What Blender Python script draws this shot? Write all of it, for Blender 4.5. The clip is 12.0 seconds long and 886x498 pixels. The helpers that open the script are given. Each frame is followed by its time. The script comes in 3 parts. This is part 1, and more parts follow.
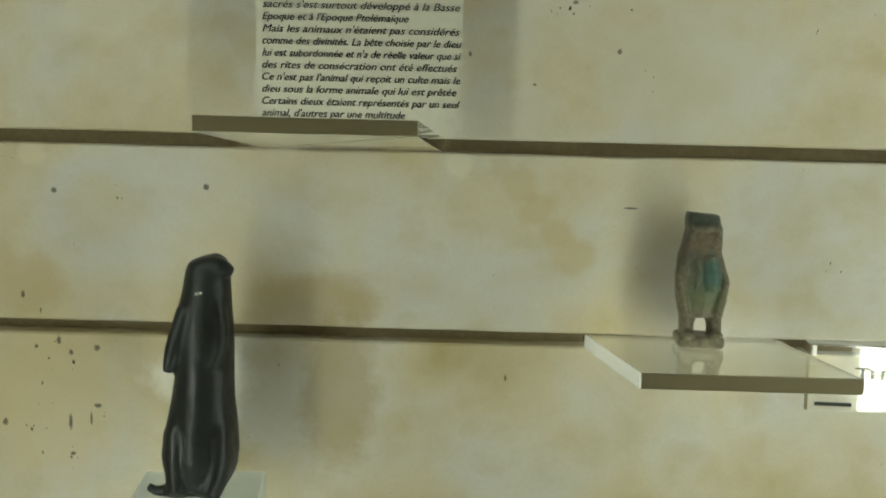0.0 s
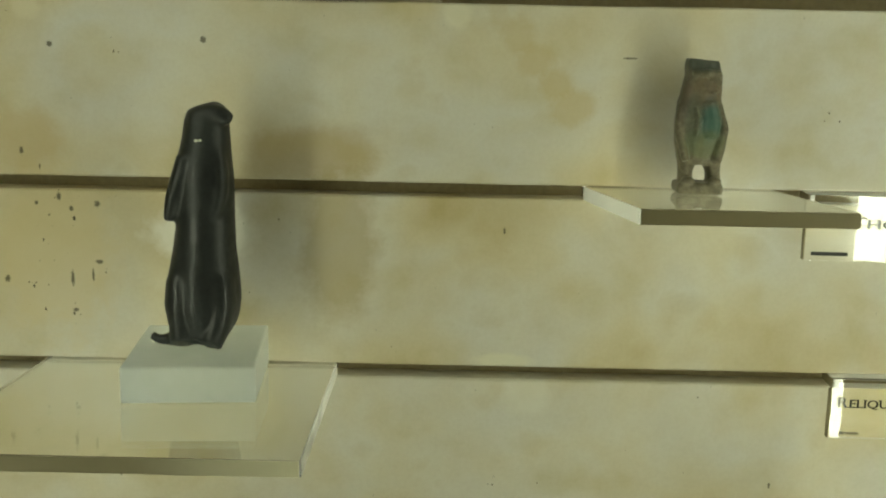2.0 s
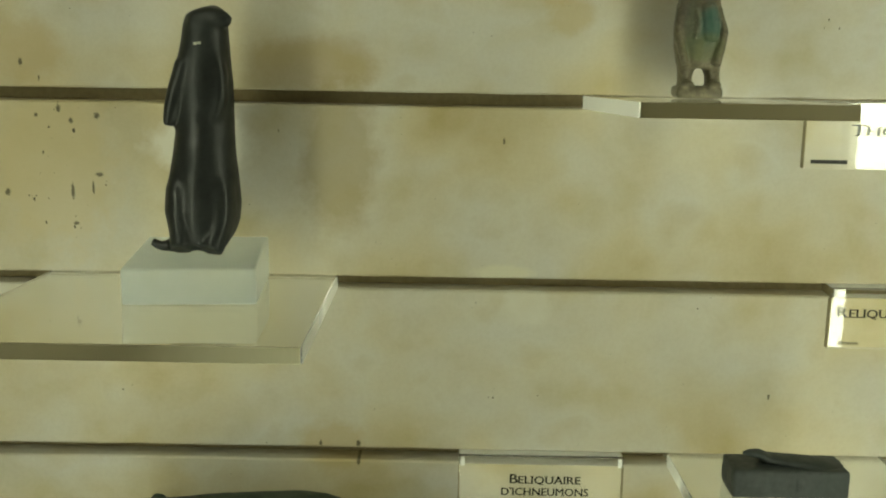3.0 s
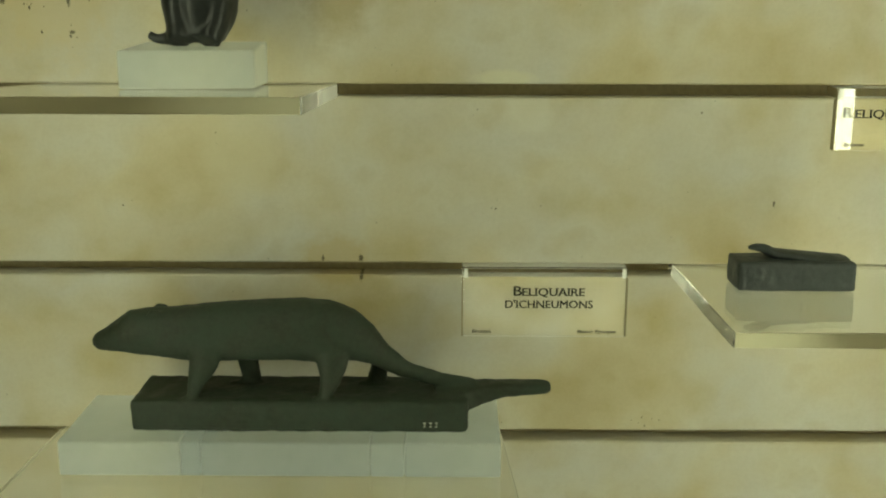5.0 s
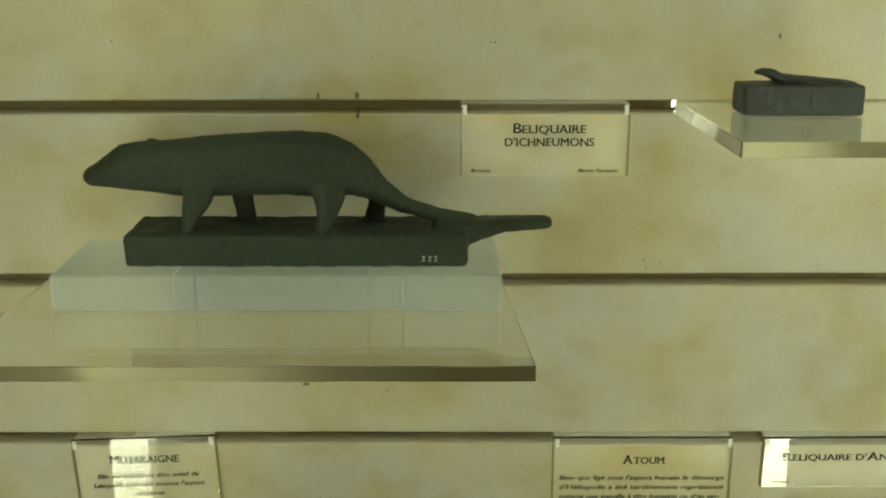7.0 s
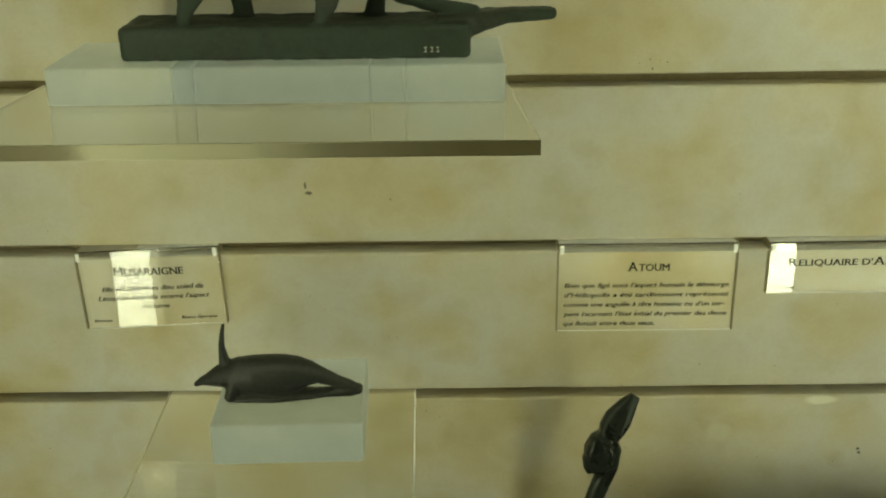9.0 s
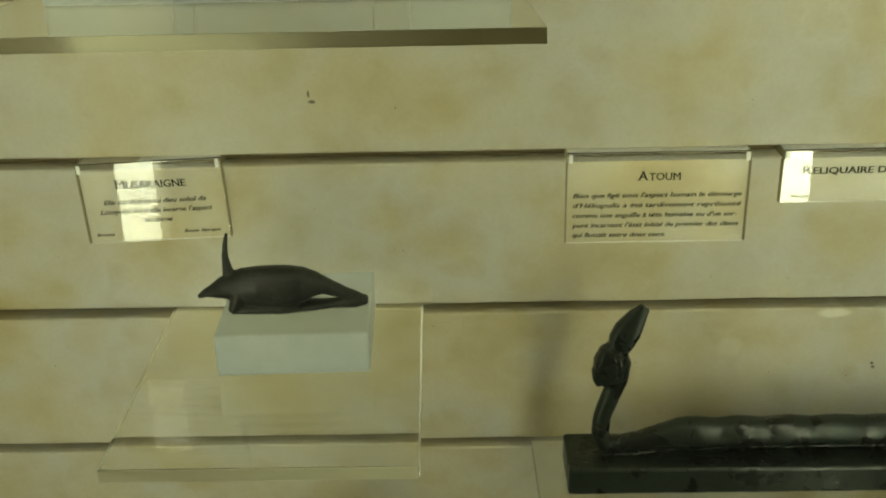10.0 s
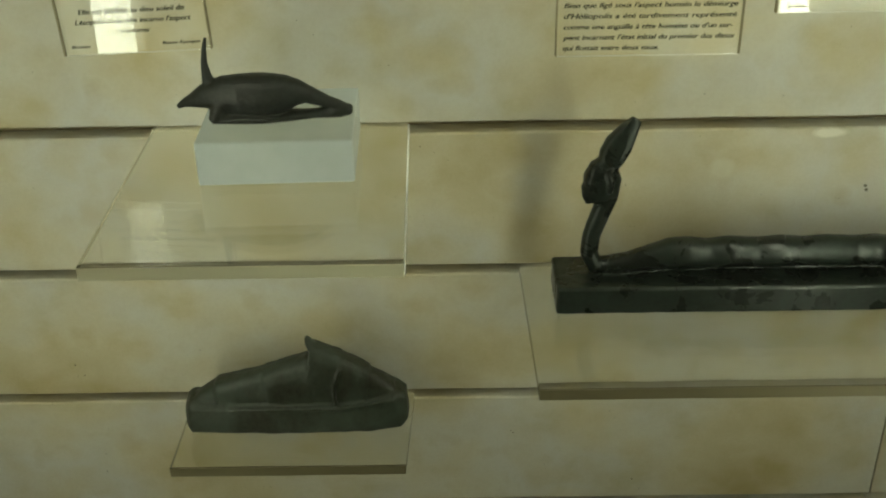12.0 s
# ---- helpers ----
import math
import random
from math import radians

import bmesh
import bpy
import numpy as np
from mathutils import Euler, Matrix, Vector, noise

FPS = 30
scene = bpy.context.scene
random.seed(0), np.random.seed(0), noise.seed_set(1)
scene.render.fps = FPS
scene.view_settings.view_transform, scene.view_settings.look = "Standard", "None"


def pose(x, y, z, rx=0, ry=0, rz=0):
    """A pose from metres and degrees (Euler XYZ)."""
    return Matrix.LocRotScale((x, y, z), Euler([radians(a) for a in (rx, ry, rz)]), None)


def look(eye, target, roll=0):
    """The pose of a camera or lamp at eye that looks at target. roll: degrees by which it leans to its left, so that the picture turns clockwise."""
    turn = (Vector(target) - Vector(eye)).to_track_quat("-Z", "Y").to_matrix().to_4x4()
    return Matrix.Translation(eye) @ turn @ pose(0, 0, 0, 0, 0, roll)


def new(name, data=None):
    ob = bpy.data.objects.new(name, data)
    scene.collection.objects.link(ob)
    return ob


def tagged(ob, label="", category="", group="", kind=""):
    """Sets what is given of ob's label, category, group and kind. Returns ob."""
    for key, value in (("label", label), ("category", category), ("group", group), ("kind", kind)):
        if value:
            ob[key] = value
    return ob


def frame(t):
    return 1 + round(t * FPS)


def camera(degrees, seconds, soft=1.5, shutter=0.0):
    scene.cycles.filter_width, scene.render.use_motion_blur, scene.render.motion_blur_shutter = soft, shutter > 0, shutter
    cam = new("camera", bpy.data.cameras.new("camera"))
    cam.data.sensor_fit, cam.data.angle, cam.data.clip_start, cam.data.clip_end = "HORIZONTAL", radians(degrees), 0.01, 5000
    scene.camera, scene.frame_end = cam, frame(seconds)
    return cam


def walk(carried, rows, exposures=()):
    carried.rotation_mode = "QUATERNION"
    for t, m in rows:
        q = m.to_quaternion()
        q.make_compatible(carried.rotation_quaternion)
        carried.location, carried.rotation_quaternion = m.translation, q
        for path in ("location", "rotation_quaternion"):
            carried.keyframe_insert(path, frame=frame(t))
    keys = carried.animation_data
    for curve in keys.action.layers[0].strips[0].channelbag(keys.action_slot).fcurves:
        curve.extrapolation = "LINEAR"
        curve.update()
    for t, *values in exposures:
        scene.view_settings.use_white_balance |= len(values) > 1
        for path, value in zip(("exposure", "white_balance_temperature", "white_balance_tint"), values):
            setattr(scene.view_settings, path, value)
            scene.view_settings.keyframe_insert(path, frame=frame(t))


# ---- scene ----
cam = camera(43.8, 12.0, 2.0)
PATH = [
    (0, (0.097, -0.615, 1.627), (0.067, 1.368, 1.367), 1.4),
    (0.5, (0.096, -0.615, 1.621), (0.071, 1.363, 1.328), 1.3),
    (1, (0.096, -0.616, 1.615), (0.074, 1.356, 1.281), 1.2),
    (1.5, (0.096, -0.619, 1.604), (0.076, 1.347, 1.237), 1.2),
    (2, (0.095, -0.623, 1.586), (0.079, 1.338, 1.195), 1.1),
    (2.5, (0.095, -0.628, 1.563), (0.082, 1.331, 1.163), 1.0),
    (4.5, (0.099, -0.643, 1.482), (0.073, 1.297, 0.996), 0.2),
    (5, (0.097, -0.647, 1.451), (0.078, 1.296, 0.976), 0.1),
    (5.5, (0.092, -0.644, 1.446), (0.087, 1.285, 0.918), 0.2),
    (6, (0.091, -0.646, 1.42), (0.089, 1.287, 0.905), 0.1),
    (6.5, (0.092, -0.646, 1.407), (0.089, 1.277, 0.858), -0.0),
    (7, (0.093, -0.65, 1.388), (0.089, 1.265, 0.811), -0.1),
    (7.5, (0.094, -0.653, 1.371), (0.086, 1.25, 0.754), -0.3),
    (9.5, (0.092, -0.662, 1.314), (0.073, 1.178, 0.529), -1.1),
    (10, (0.096, -0.661, 1.298), (0.061, 1.162, 0.477), -1.4),
    (10.5, (0.094, -0.66, 1.284), (0.065, 1.142, 0.417), -1.4),
    (11, (0.094, -0.663, 1.267), (0.069, 1.121, 0.362), -1.3),
    (11.5, (0.097, -0.67, 1.251), (0.069, 1.094, 0.308), -1.3),
    (12, (0.096, -0.672, 1.24), (0.079, 1.074, 0.265), -1.1),
]
EXPOSURES = [(0, 0.03, 5900, 18), (0.5, 0, 6400, 13), (2.5, -0.03, 6500, 11), (5.5, -0.1, 6950, 5), (9.5, -0.08, 7050, 4), (11, -0.04, 6700, 9), (12, 0.02, 6350, 12)]
walk(cam, [(t, look(eye, target, roll)) for t, eye, target, roll in PATH], EXPOSURES)

# ---- light ----
world = bpy.data.worlds.new("world")
world.use_nodes = True
world.node_tree.nodes["Background"].inputs[0].default_value = (0.9, 0.95, 1.0, 1)
world.node_tree.nodes["Background"].inputs[1].default_value = 0.05
scene.world = world
scene.view_settings.exposure = 0.0
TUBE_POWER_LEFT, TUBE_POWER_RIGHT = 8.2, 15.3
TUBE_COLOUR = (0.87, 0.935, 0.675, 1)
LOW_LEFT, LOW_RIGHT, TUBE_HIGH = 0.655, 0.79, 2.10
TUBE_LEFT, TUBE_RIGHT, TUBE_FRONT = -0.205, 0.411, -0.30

# ---- plan ----
PITCH, SLOT, TOP = 0.108, 0.0078, 1.608       # slab rhythm, slot height, upper lip of the first slot
SLOTS = [TOP - PITCH * i for i in range(-3, 12)]
WEST, EAST, THICK = -0.75, 0.95, 0.016


# ---- materials ----
def material(name):
    m = bpy.data.materials.new(name)
    m.use_nodes = True
    return m, m.node_tree, m.node_tree.nodes["Principled BSDF"]


def node(tree, kind, **values):
    n = tree.nodes.new(kind)
    for key, value in values.items():
        n.inputs[key.replace("_", " ")].default_value = value
    return n


def ramp(tree, source, stops):
    r = tree.nodes.new("ShaderNodeValToRGB")
    while len(r.color_ramp.elements) < len(stops):
        r.color_ramp.elements.new(0.5)
    for e, (at, c) in zip(r.color_ramp.elements, stops):
        e.position, e.color = at, (*c, 1) if len(c) == 3 else c
    tree.links.new(source, r.inputs[0])
    return r.outputs[0]


def mix(tree, factor, a, b, mode="MIX"):
    m = tree.nodes.new("ShaderNodeMix")
    m.data_type, m.blend_type = "RGBA", mode
    for socket, value in ((m.inputs[0], factor), (m.inputs[6], a), (m.inputs[7], b)):
        if hasattr(value, "is_linked"):
            tree.links.new(value, socket)
        elif isinstance(value, (int, float)):
            socket.default_value = value
        else:
            socket.default_value = (*value, 1)
    return m.outputs[2]


def math_node(tree, op, a, b=0.0, c=None):
    m = tree.nodes.new("ShaderNodeMath")
    m.operation, m.use_clamp = op, False
    for socket, value in zip(m.inputs, (a, b, c)):
        if value is None:
            continue
        if hasattr(value, "is_linked"):
            tree.links.new(value, socket)
        else:
            socket.default_value = value
    return m.outputs[0]


def noise_tex(tree, coords, scale, detail=4.0, rough=0.55, distortion=0.0):
    n = node(tree, "ShaderNodeTexNoise", Scale=scale, Detail=detail, Roughness=rough, Distortion=distortion)
    tree.links.new(coords, n.inputs["Vector"])
    return n.outputs["Fac"]


def bump(tree, shader, height, strength=0.3, distance=0.001):
    b = node(tree, "ShaderNodeBump", Strength=strength, Distance=distance)
    tree.links.new(height, b.inputs["Height"])
    tree.links.new(b.outputs[0], shader.inputs["Normal"])


def world_coords(tree):
    return tree.nodes.new("ShaderNodeNewGeometry").outputs["Position"]


def blotch(tree, coords, wobble, x, z, rx, rz):
    """A soft patch of the stone round (x, z), 1 inside and 0 outside, with a ragged rim."""
    s = tree.nodes.new("ShaderNodeVectorMath")
    s.operation = "SUBTRACT"
    tree.links.new(coords, s.inputs[0])
    s.inputs[1].default_value = (x, 0, z)
    d = tree.nodes.new("ShaderNodeVectorMath")
    d.operation = "MULTIPLY"
    tree.links.new(s.outputs[0], d.inputs[0])
    d.inputs[1].default_value = (1 / rx, 0, 1 / rz)
    r = tree.nodes.new("ShaderNodeVectorMath")
    r.operation = "LENGTH"
    tree.links.new(d.outputs[0], r.inputs[0])
    far = math_node(tree, "ADD", r.outputs["Value"], wobble)
    m = node(tree, "ShaderNodeMapRange", From_Min=1.5, From_Max=0.9)
    tree.links.new(far, m.inputs["Value"])
    return m.outputs[0]


PITS = ((-0.1310, 1.4880, 0.0011, 0.0020), (-0.1240, 1.4810, 0.0011, 0.0014), (-0.1440, 1.4840, 0.0009, 0.0011), (-0.1370, 1.4770, 0.0006, 0.0006), (-0.1090, 1.4840, 0.0014, 0.0016), (-0.1250, 1.4400, 0.0009, 0.0040), (-0.1130, 1.4420, 0.0006, 0.0031), (-0.1090, 1.4500, 0.0020, 0.0011), (-0.1240, 1.4210, 0.0016, 0.0009), (-0.1630, 1.4390, 0.0014, 0.0018), (-0.1510, 1.5140, 0.0009, 0.0020), (-0.1410, 1.5050, 0.0004, 0.0016), (0.1570, 1.6840, 0.0014, 0.0009), (0.1820, 1.6580, 0.0011, 0.0014), (0.1000, 1.6550, 0.0009, 0.0011), (0.1360, 1.6390, 0.0009, 0.0006), (-0.0460, 1.5780, 0.0014, 0.0016), (-0.1320, 1.5740, 0.0014, 0.0014), (0.1250, 1.4730, 0.0006, 0.0016))
CHIPS = ((0.0180, 1.2870, 0.0007, 0.0015), (0.0410, 1.2870, 0.0012, 0.0018), (0.0410, 1.2750, 0.0010, 0.0020), (0.2880, 1.3210, 0.0007, 0.0012), (0.0040, 1.1020, 0.0020, 0.0010), (0.2880, 1.3220, 0.0007, 0.0010), (0.3770, 0.9060, 0.0012, 0.0010), (0.3760, 0.9090, 0.0012, 0.0010), (0.0020, 1.1070, 0.0007, 0.0020), (0.1920, 1.5720, 0.0034, 0.0005), (-0.1320, 0.9570, 0.0010, 0.0005))


def stone_material():
    m, t, s = material("travertine")
    at = world_coords(t)
    info = t.nodes.new("ShaderNodeObjectInfo")
    shift = t.nodes.new("ShaderNodeVectorMath")
    shift.operation = "MULTIPLY_ADD"
    t.links.new(info.outputs["Random"], shift.inputs[0])
    shift.inputs[1].default_value = (7.0, 3.0, 5.0)
    t.links.new(at, shift.inputs[2])
    own = shift.outputs[0]
    flat = node(t, "ShaderNodeMapping", Scale=(1.0, 1.0, 1.15))
    t.links.new(own, flat.inputs[0])
    broad = noise_tex(t, flat.outputs[0], 10.0, 3.0, 0.5, 0.15)
    cloud = noise_tex(t, flat.outputs[0], 26.0, 3.0, 0.5, 0.1)
    grain = noise_tex(t, own, 420.0, 3.0, 0.6)
    colour = ramp(t, broad, [(0.26, (0.47, 0.40, 0.23)), (0.40, (0.56, 0.50, 0.34)), (0.50, (0.575, 0.54, 0.43)), (0.60, (0.565, 0.545, 0.475)), (0.76, (0.53, 0.47, 0.30))])
    tint = ramp(t, cloud, [(0.28, (0.86, 0.81, 0.60)), (0.45, (1.0, 0.98, 0.93)), (0.60, (1.05, 1.06, 1.07)), (0.75, (0.92, 0.87, 0.74))])
    colour = mix(t, 0.72, colour, tint, "MULTIPLY")
    speck = ramp(t, grain, [(0.35, (0.94, 0.93, 0.9)), (0.6, (1.03, 1.03, 1.02))])
    colour = mix(t, 0.4, colour, speck, "MULTIPLY")
    # ochre veins and patches, pale fillings
    wobble = math_node(t, "MULTIPLY_ADD", noise_tex(t, at, 55.0, 4.0, 0.65), 1.6, -0.8)
    for x, z, rx, rz, c, f in ((-0.135, 1.455, 0.030, 0.042, (0.60, 0.50, 0.28), 0.65), (0.131, 1.583, 0.008, 0.009, (0.47, 0.37, 0.16), 0.45), (0.139, 1.570, 0.008, 0.008, (0.47, 0.37, 0.16), 0.50), (0.151, 1.556, 0.008, 0.007, (0.47, 0.37, 0.16), 0.55), (0.161, 1.544, 0.010, 0.008, (0.47, 0.37, 0.16), 0.50), (0.118, 1.597, 0.005, 0.008, (0.47, 0.37, 0.16), 0.30),
                               (-0.15, 1.52, 0.018, 0.016, (0.47, 0.36, 0.17), 0.5), (0.012, 1.515, 0.03, 0.012, (0.42, 0.31, 0.13), 0.45),
                               (-0.050, 1.468, 0.024, 0.013, (0.72, 0.70, 0.60), 0.8), (0.026, 1.518, 0.022, 0.013, (0.38, 0.30, 0.15), 0.32), (0.030, 1.462, 0.017, 0.036, (0.36, 0.29, 0.14), 0.6), (0.346, 0.9485, 0.010, 0.0028, (0.78, 0.75, 0.62), 0.8), (0.277, 0.923, 0.007, 0.006, (0.68, 0.65, 0.52), 0.5), (0.095, 1.594, 0.006, 0.006, (0.70, 0.66, 0.50), 0.6),
                               (-0.145, 1.595, 0.006, 0.006, (0.66, 0.60, 0.42), 0.6), (0.026, 1.285, 0.016, 0.013, (0.50, 0.39, 0.17), 0.55),
                               (0.141, 1.377, 0.012, 0.012, (0.66, 0.64, 0.54), 0.6), (0.127, 1.395, 0.014, 0.004, (0.68, 0.65, 0.48), 0.7), (-0.105, 1.672, 0.018, 0.012, (0.66, 0.63, 0.52), 0.5), (0.225, 1.647, 0.05, 0.03, (0.60, 0.58, 0.50), 0.5),
                               (-0.03, 1.36, 0.02, 0.03, (0.60, 0.55, 0.38), 0.4)):
        k = math_node(t, "MULTIPLY", blotch(t, at, wobble, x, z, rx, rz), f)
        colour = mix(t, k, colour, c)
    # open pores, crowded in a few places
    crowd = None
    for x, z, rx, rz in ((-0.13, 1.478, 0.022, 0.014), (-0.13, 1.445, 0.035, 0.03), (0.160, 1.680, 0.014, 0.006), (0.187, 1.676, 0.008, 0.008), (0.173, 1.630, 0.004, 0.003)):
        k = blotch(t, at, wobble, x, z, rx, rz)
        crowd = k if crowd is None else math_node(t, "MAXIMUM", crowd, k)
    long = node(t, "ShaderNodeMapping", Scale=(1.0, 1.0, 0.55))
    t.links.new(at, long.inputs[0])
    pores = node(t, "ShaderNodeTexVoronoi", Scale=330.0, Randomness=1.0)
    t.links.new(long.outputs[0], pores.inputs["Vector"])
    gate = noise_tex(t, own, 36.0, 2.0, 0.5)
    spread = noise_tex(t, at, 95.0, 3.0, 0.6)
    size = math_node(t, "ADD", math_node(t, "MULTIPLY", crowd, math_node(t, "MULTIPLY_ADD", spread, 2.0, -0.90)), math_node(t, "MULTIPLY_ADD", gate, 1.3, -0.86))
    rag = math_node(t, "MULTIPLY_ADD", noise_tex(t, at, 700.0, 3.0), 0.7, -0.35)
    hole = node(t, "ShaderNodeMapRange", From_Min=-0.06, From_Max=0.04)
    t.links.new(math_node(t, "SUBTRACT", math_node(t, "ADD", size, rag), pores.outputs["Distance"]), hole.inputs["Value"])
    colour = mix(t, math_node(t, "MULTIPLY", hole.outputs[0], 0.85), colour, (0.11, 0.085, 0.05))
    # single pits and chips
    ragged = math_node(t, "MULTIPLY_ADD", noise_tex(t, at, 800.0, 3.0, 0.65), 2.4, -1.08)
    pits = hole.outputs[0]
    for x, z, rx, rz in PITS + CHIPS:
        pits = math_node(t, "MAXIMUM", pits, math_node(t, "MULTIPLY", blotch(t, at, ragged, x, z, rx, rz), 0.9))
    colour = mix(t, math_node(t, "MULTIPLY", pits, 0.92), colour, (0.06, 0.047, 0.024))
    t.links.new(colour, s.inputs["Base Color"])
    s.inputs["Roughness"].default_value = 0.5
    s.inputs["Specular IOR Level"].default_value = 0.35
    height = math_node(t, "SUBTRACT", math_node(t, "ADD", math_node(t, "MULTIPLY", grain, 0.12), math_node(t, "MULTIPLY", cloud, 0.5)), math_node(t, "MULTIPLY", pits, 0.9))
    bump(t, s, height, 0.22, 0.0012)
    return m


def plain_material(name, colour, rough=0.6, metal=0.0, grain=300.0, amount=0.12):
    m, t, s = material(name)
    at = t.nodes.new("ShaderNodeTexCoord").outputs["Object"]
    n = noise_tex(t, at, grain, 4.0)
    c = ramp(t, n, [(0.3, tuple(v * (1 - amount) for v in colour)), (0.7, tuple(min(1, v * (1 + amount)) for v in colour))])
    t.links.new(c, s.inputs["Base Color"])
    s.inputs["Roughness"].default_value, s.inputs["Metallic"].default_value = rough, metal
    bump(t, s, n, 0.08, 0.0005)
    return m


def bronze_material(name, dark, mid, patina, rough, metal, patina_amount=0.5, relief=0.25):
    m, t, s = material(name)
    at = t.nodes.new("ShaderNodeTexCoord").outputs["Object"]
    big = noise_tex(t, at, 45.0, 4.0, 0.6, 0.5)
    small = noise_tex(t, at, 330.0, 4.0, 0.65)
    c = ramp(t, small, [(0.3, dark), (0.7, mid)])
    k = node(t, "ShaderNodeMapRange", From_Min=0.38, From_Max=0.74, To_Max=patina_amount)
    t.links.new(big, k.inputs["Value"])
    c = mix(t, k.outputs[0], c, patina)
    t.links.new(c, s.inputs["Base Color"])
    r = node(t, "ShaderNodeMapRange", From_Min=0.35, From_Max=0.65, To_Min=max(0.05, rough - 0.08), To_Max=min(1, rough + 0.15))
    t.links.new(big, r.inputs["Value"])
    t.links.new(r.outputs[0], s.inputs["Roughness"])
    s.inputs["Metallic"].default_value = metal
    bump(t, s, math_node(t, "ADD", small, math_node(t, "MULTIPLY", big, 1.5)), relief, 0.0008)
    return m


def faience_material():
    m, t, s = material("green_faience")
    at = t.nodes.new("ShaderNodeTexCoord").outputs["Object"]
    wobble = math_node(t, "MULTIPLY_ADD", noise_tex(t, at, 120.0, 4.0, 0.65), 1.4, -0.7)
    small = noise_tex(t, at, 420.0, 4.0, 0.6)
    c = ramp(t, small, [(0.3, (0.085, 0.075, 0.043)), (0.55, (0.155, 0.135, 0.08)), (0.75, (0.22, 0.19, 0.12))])
    for x, z, rx, rz, col, f in ((0.005, 0.038, 0.0050, 0.0105, (0.02, 0.105, 0.085), 0.75), (0.0, 0.069, 0.012, 0.0035, (0.04, 0.055, 0.045), 0.8),
                                 (-0.012, 0.055, 0.005, 0.012, (0.06, 0.05, 0.035), 0.7), (0.002, 0.027, 0.010, 0.006, (0.11, 0.13, 0.05), 0.6),
                                 (0.001, 0.054, 0.010, 0.006, (0.15, 0.10, 0.06), 0.4), (-0.004, 0.040, 0.004, 0.012, (0.05, 0.09, 0.065), 0.35)):
        c = mix(t, math_node(t, "MULTIPLY", blotch(t, at, wobble, x, z, rx, rz), f), c, col)
    t.links.new(c, s.inputs["Base Color"])
    s.inputs["Roughness"].default_value = 0.42
    bump(t, s, small, 0.3, 0.0008)
    return m


def clear_material(name, colour, rough=0.0):
    m, t, s = material(name)
    s.inputs["Base Color"].default_value = (*colour, 1)
    s.inputs["Transmission Weight"].default_value = 1.0
    s.inputs["IOR"].default_value = 1.49
    s.inputs["Roughness"].default_value = rough
    return m


def edge_material(name, fade, axis=0, dull=(0.23, 0.20, 0.115), clear=(0.80, 0.77, 0.58), through_it=(0.5, 0.35), rough=0.4):
    """The edge of an acrylic plate, its refraction and gleam painted as tones that change along the axis; each stop
    gives (place along the axis, amount).
    """
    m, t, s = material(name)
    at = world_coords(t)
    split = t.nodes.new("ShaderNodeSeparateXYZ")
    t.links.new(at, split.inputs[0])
    low, high = fade[0][0], fade[-1][0]
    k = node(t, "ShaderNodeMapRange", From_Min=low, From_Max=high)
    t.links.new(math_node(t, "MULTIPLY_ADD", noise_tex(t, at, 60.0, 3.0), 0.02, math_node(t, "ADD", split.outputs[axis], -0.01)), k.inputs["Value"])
    amount = ramp(t, k.outputs[0], [((x - low) / (high - low), (v, v, v)) for x, v in fade])
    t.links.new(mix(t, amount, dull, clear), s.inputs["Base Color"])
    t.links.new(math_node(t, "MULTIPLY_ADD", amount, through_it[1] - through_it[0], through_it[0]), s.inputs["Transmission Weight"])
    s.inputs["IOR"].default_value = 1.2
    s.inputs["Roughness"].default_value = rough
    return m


def frosted_material():
    m, t, s = material("frosted_acrylic")
    at = world_coords(t)
    n = noise_tex(t, at, 60.0, 3.0)
    c = ramp(t, n, [(0.35, (0.72, 0.78, 0.80)), (0.65, (0.78, 0.83, 0.86))])
    t.links.new(c, s.inputs["Base Color"])
    s.inputs["Transmission Weight"].default_value = 0.84
    s.inputs["IOR"].default_value = 1.2
    s.inputs["Roughness"].default_value = 0.30
    return m


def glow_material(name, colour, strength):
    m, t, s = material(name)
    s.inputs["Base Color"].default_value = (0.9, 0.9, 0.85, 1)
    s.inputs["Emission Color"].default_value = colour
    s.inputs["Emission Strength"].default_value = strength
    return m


STONE = stone_material()
BACKING = plain_material("backing_board", (0.30, 0.245, 0.135), 0.8)
PLASTER = plain_material("room_plaster", (0.42, 0.40, 0.34), 0.8, grain=30.0)
FLOORING = plain_material("room_floor", (0.22, 0.18, 0.12), 0.5, grain=20.0)
BLACK_BRONZE = bronze_material("black_bronze", (0.016, 0.017, 0.016), (0.027, 0.029, 0.028), (0.026, 0.033, 0.031), 0.36, 0.25, 0.4, 0.10)
GREEN_BRONZE = bronze_material("green_bronze", (0.017, 0.023, 0.013), (0.031, 0.042, 0.024), (0.038, 0.062, 0.042), 0.6, 0.12, 0.8)
GREY_BRONZE = bronze_material("grey_bronze", (0.024, 0.030, 0.029), (0.040, 0.048, 0.046), (0.045, 0.058, 0.055), 0.55, 0.15, 0.5)
DARK_BRONZE = bronze_material("dark_bronze", (0.018, 0.018, 0.015), (0.035, 0.035, 0.028), (0.035, 0.045, 0.036), 0.42, 0.3, 0.5)
EEL_BRONZE = bronze_material("eel_bronze", (0.019, 0.020, 0.017), (0.030, 0.034, 0.028), (0.034, 0.052, 0.038), 0.27, 0.4, 0.6, 0.15)
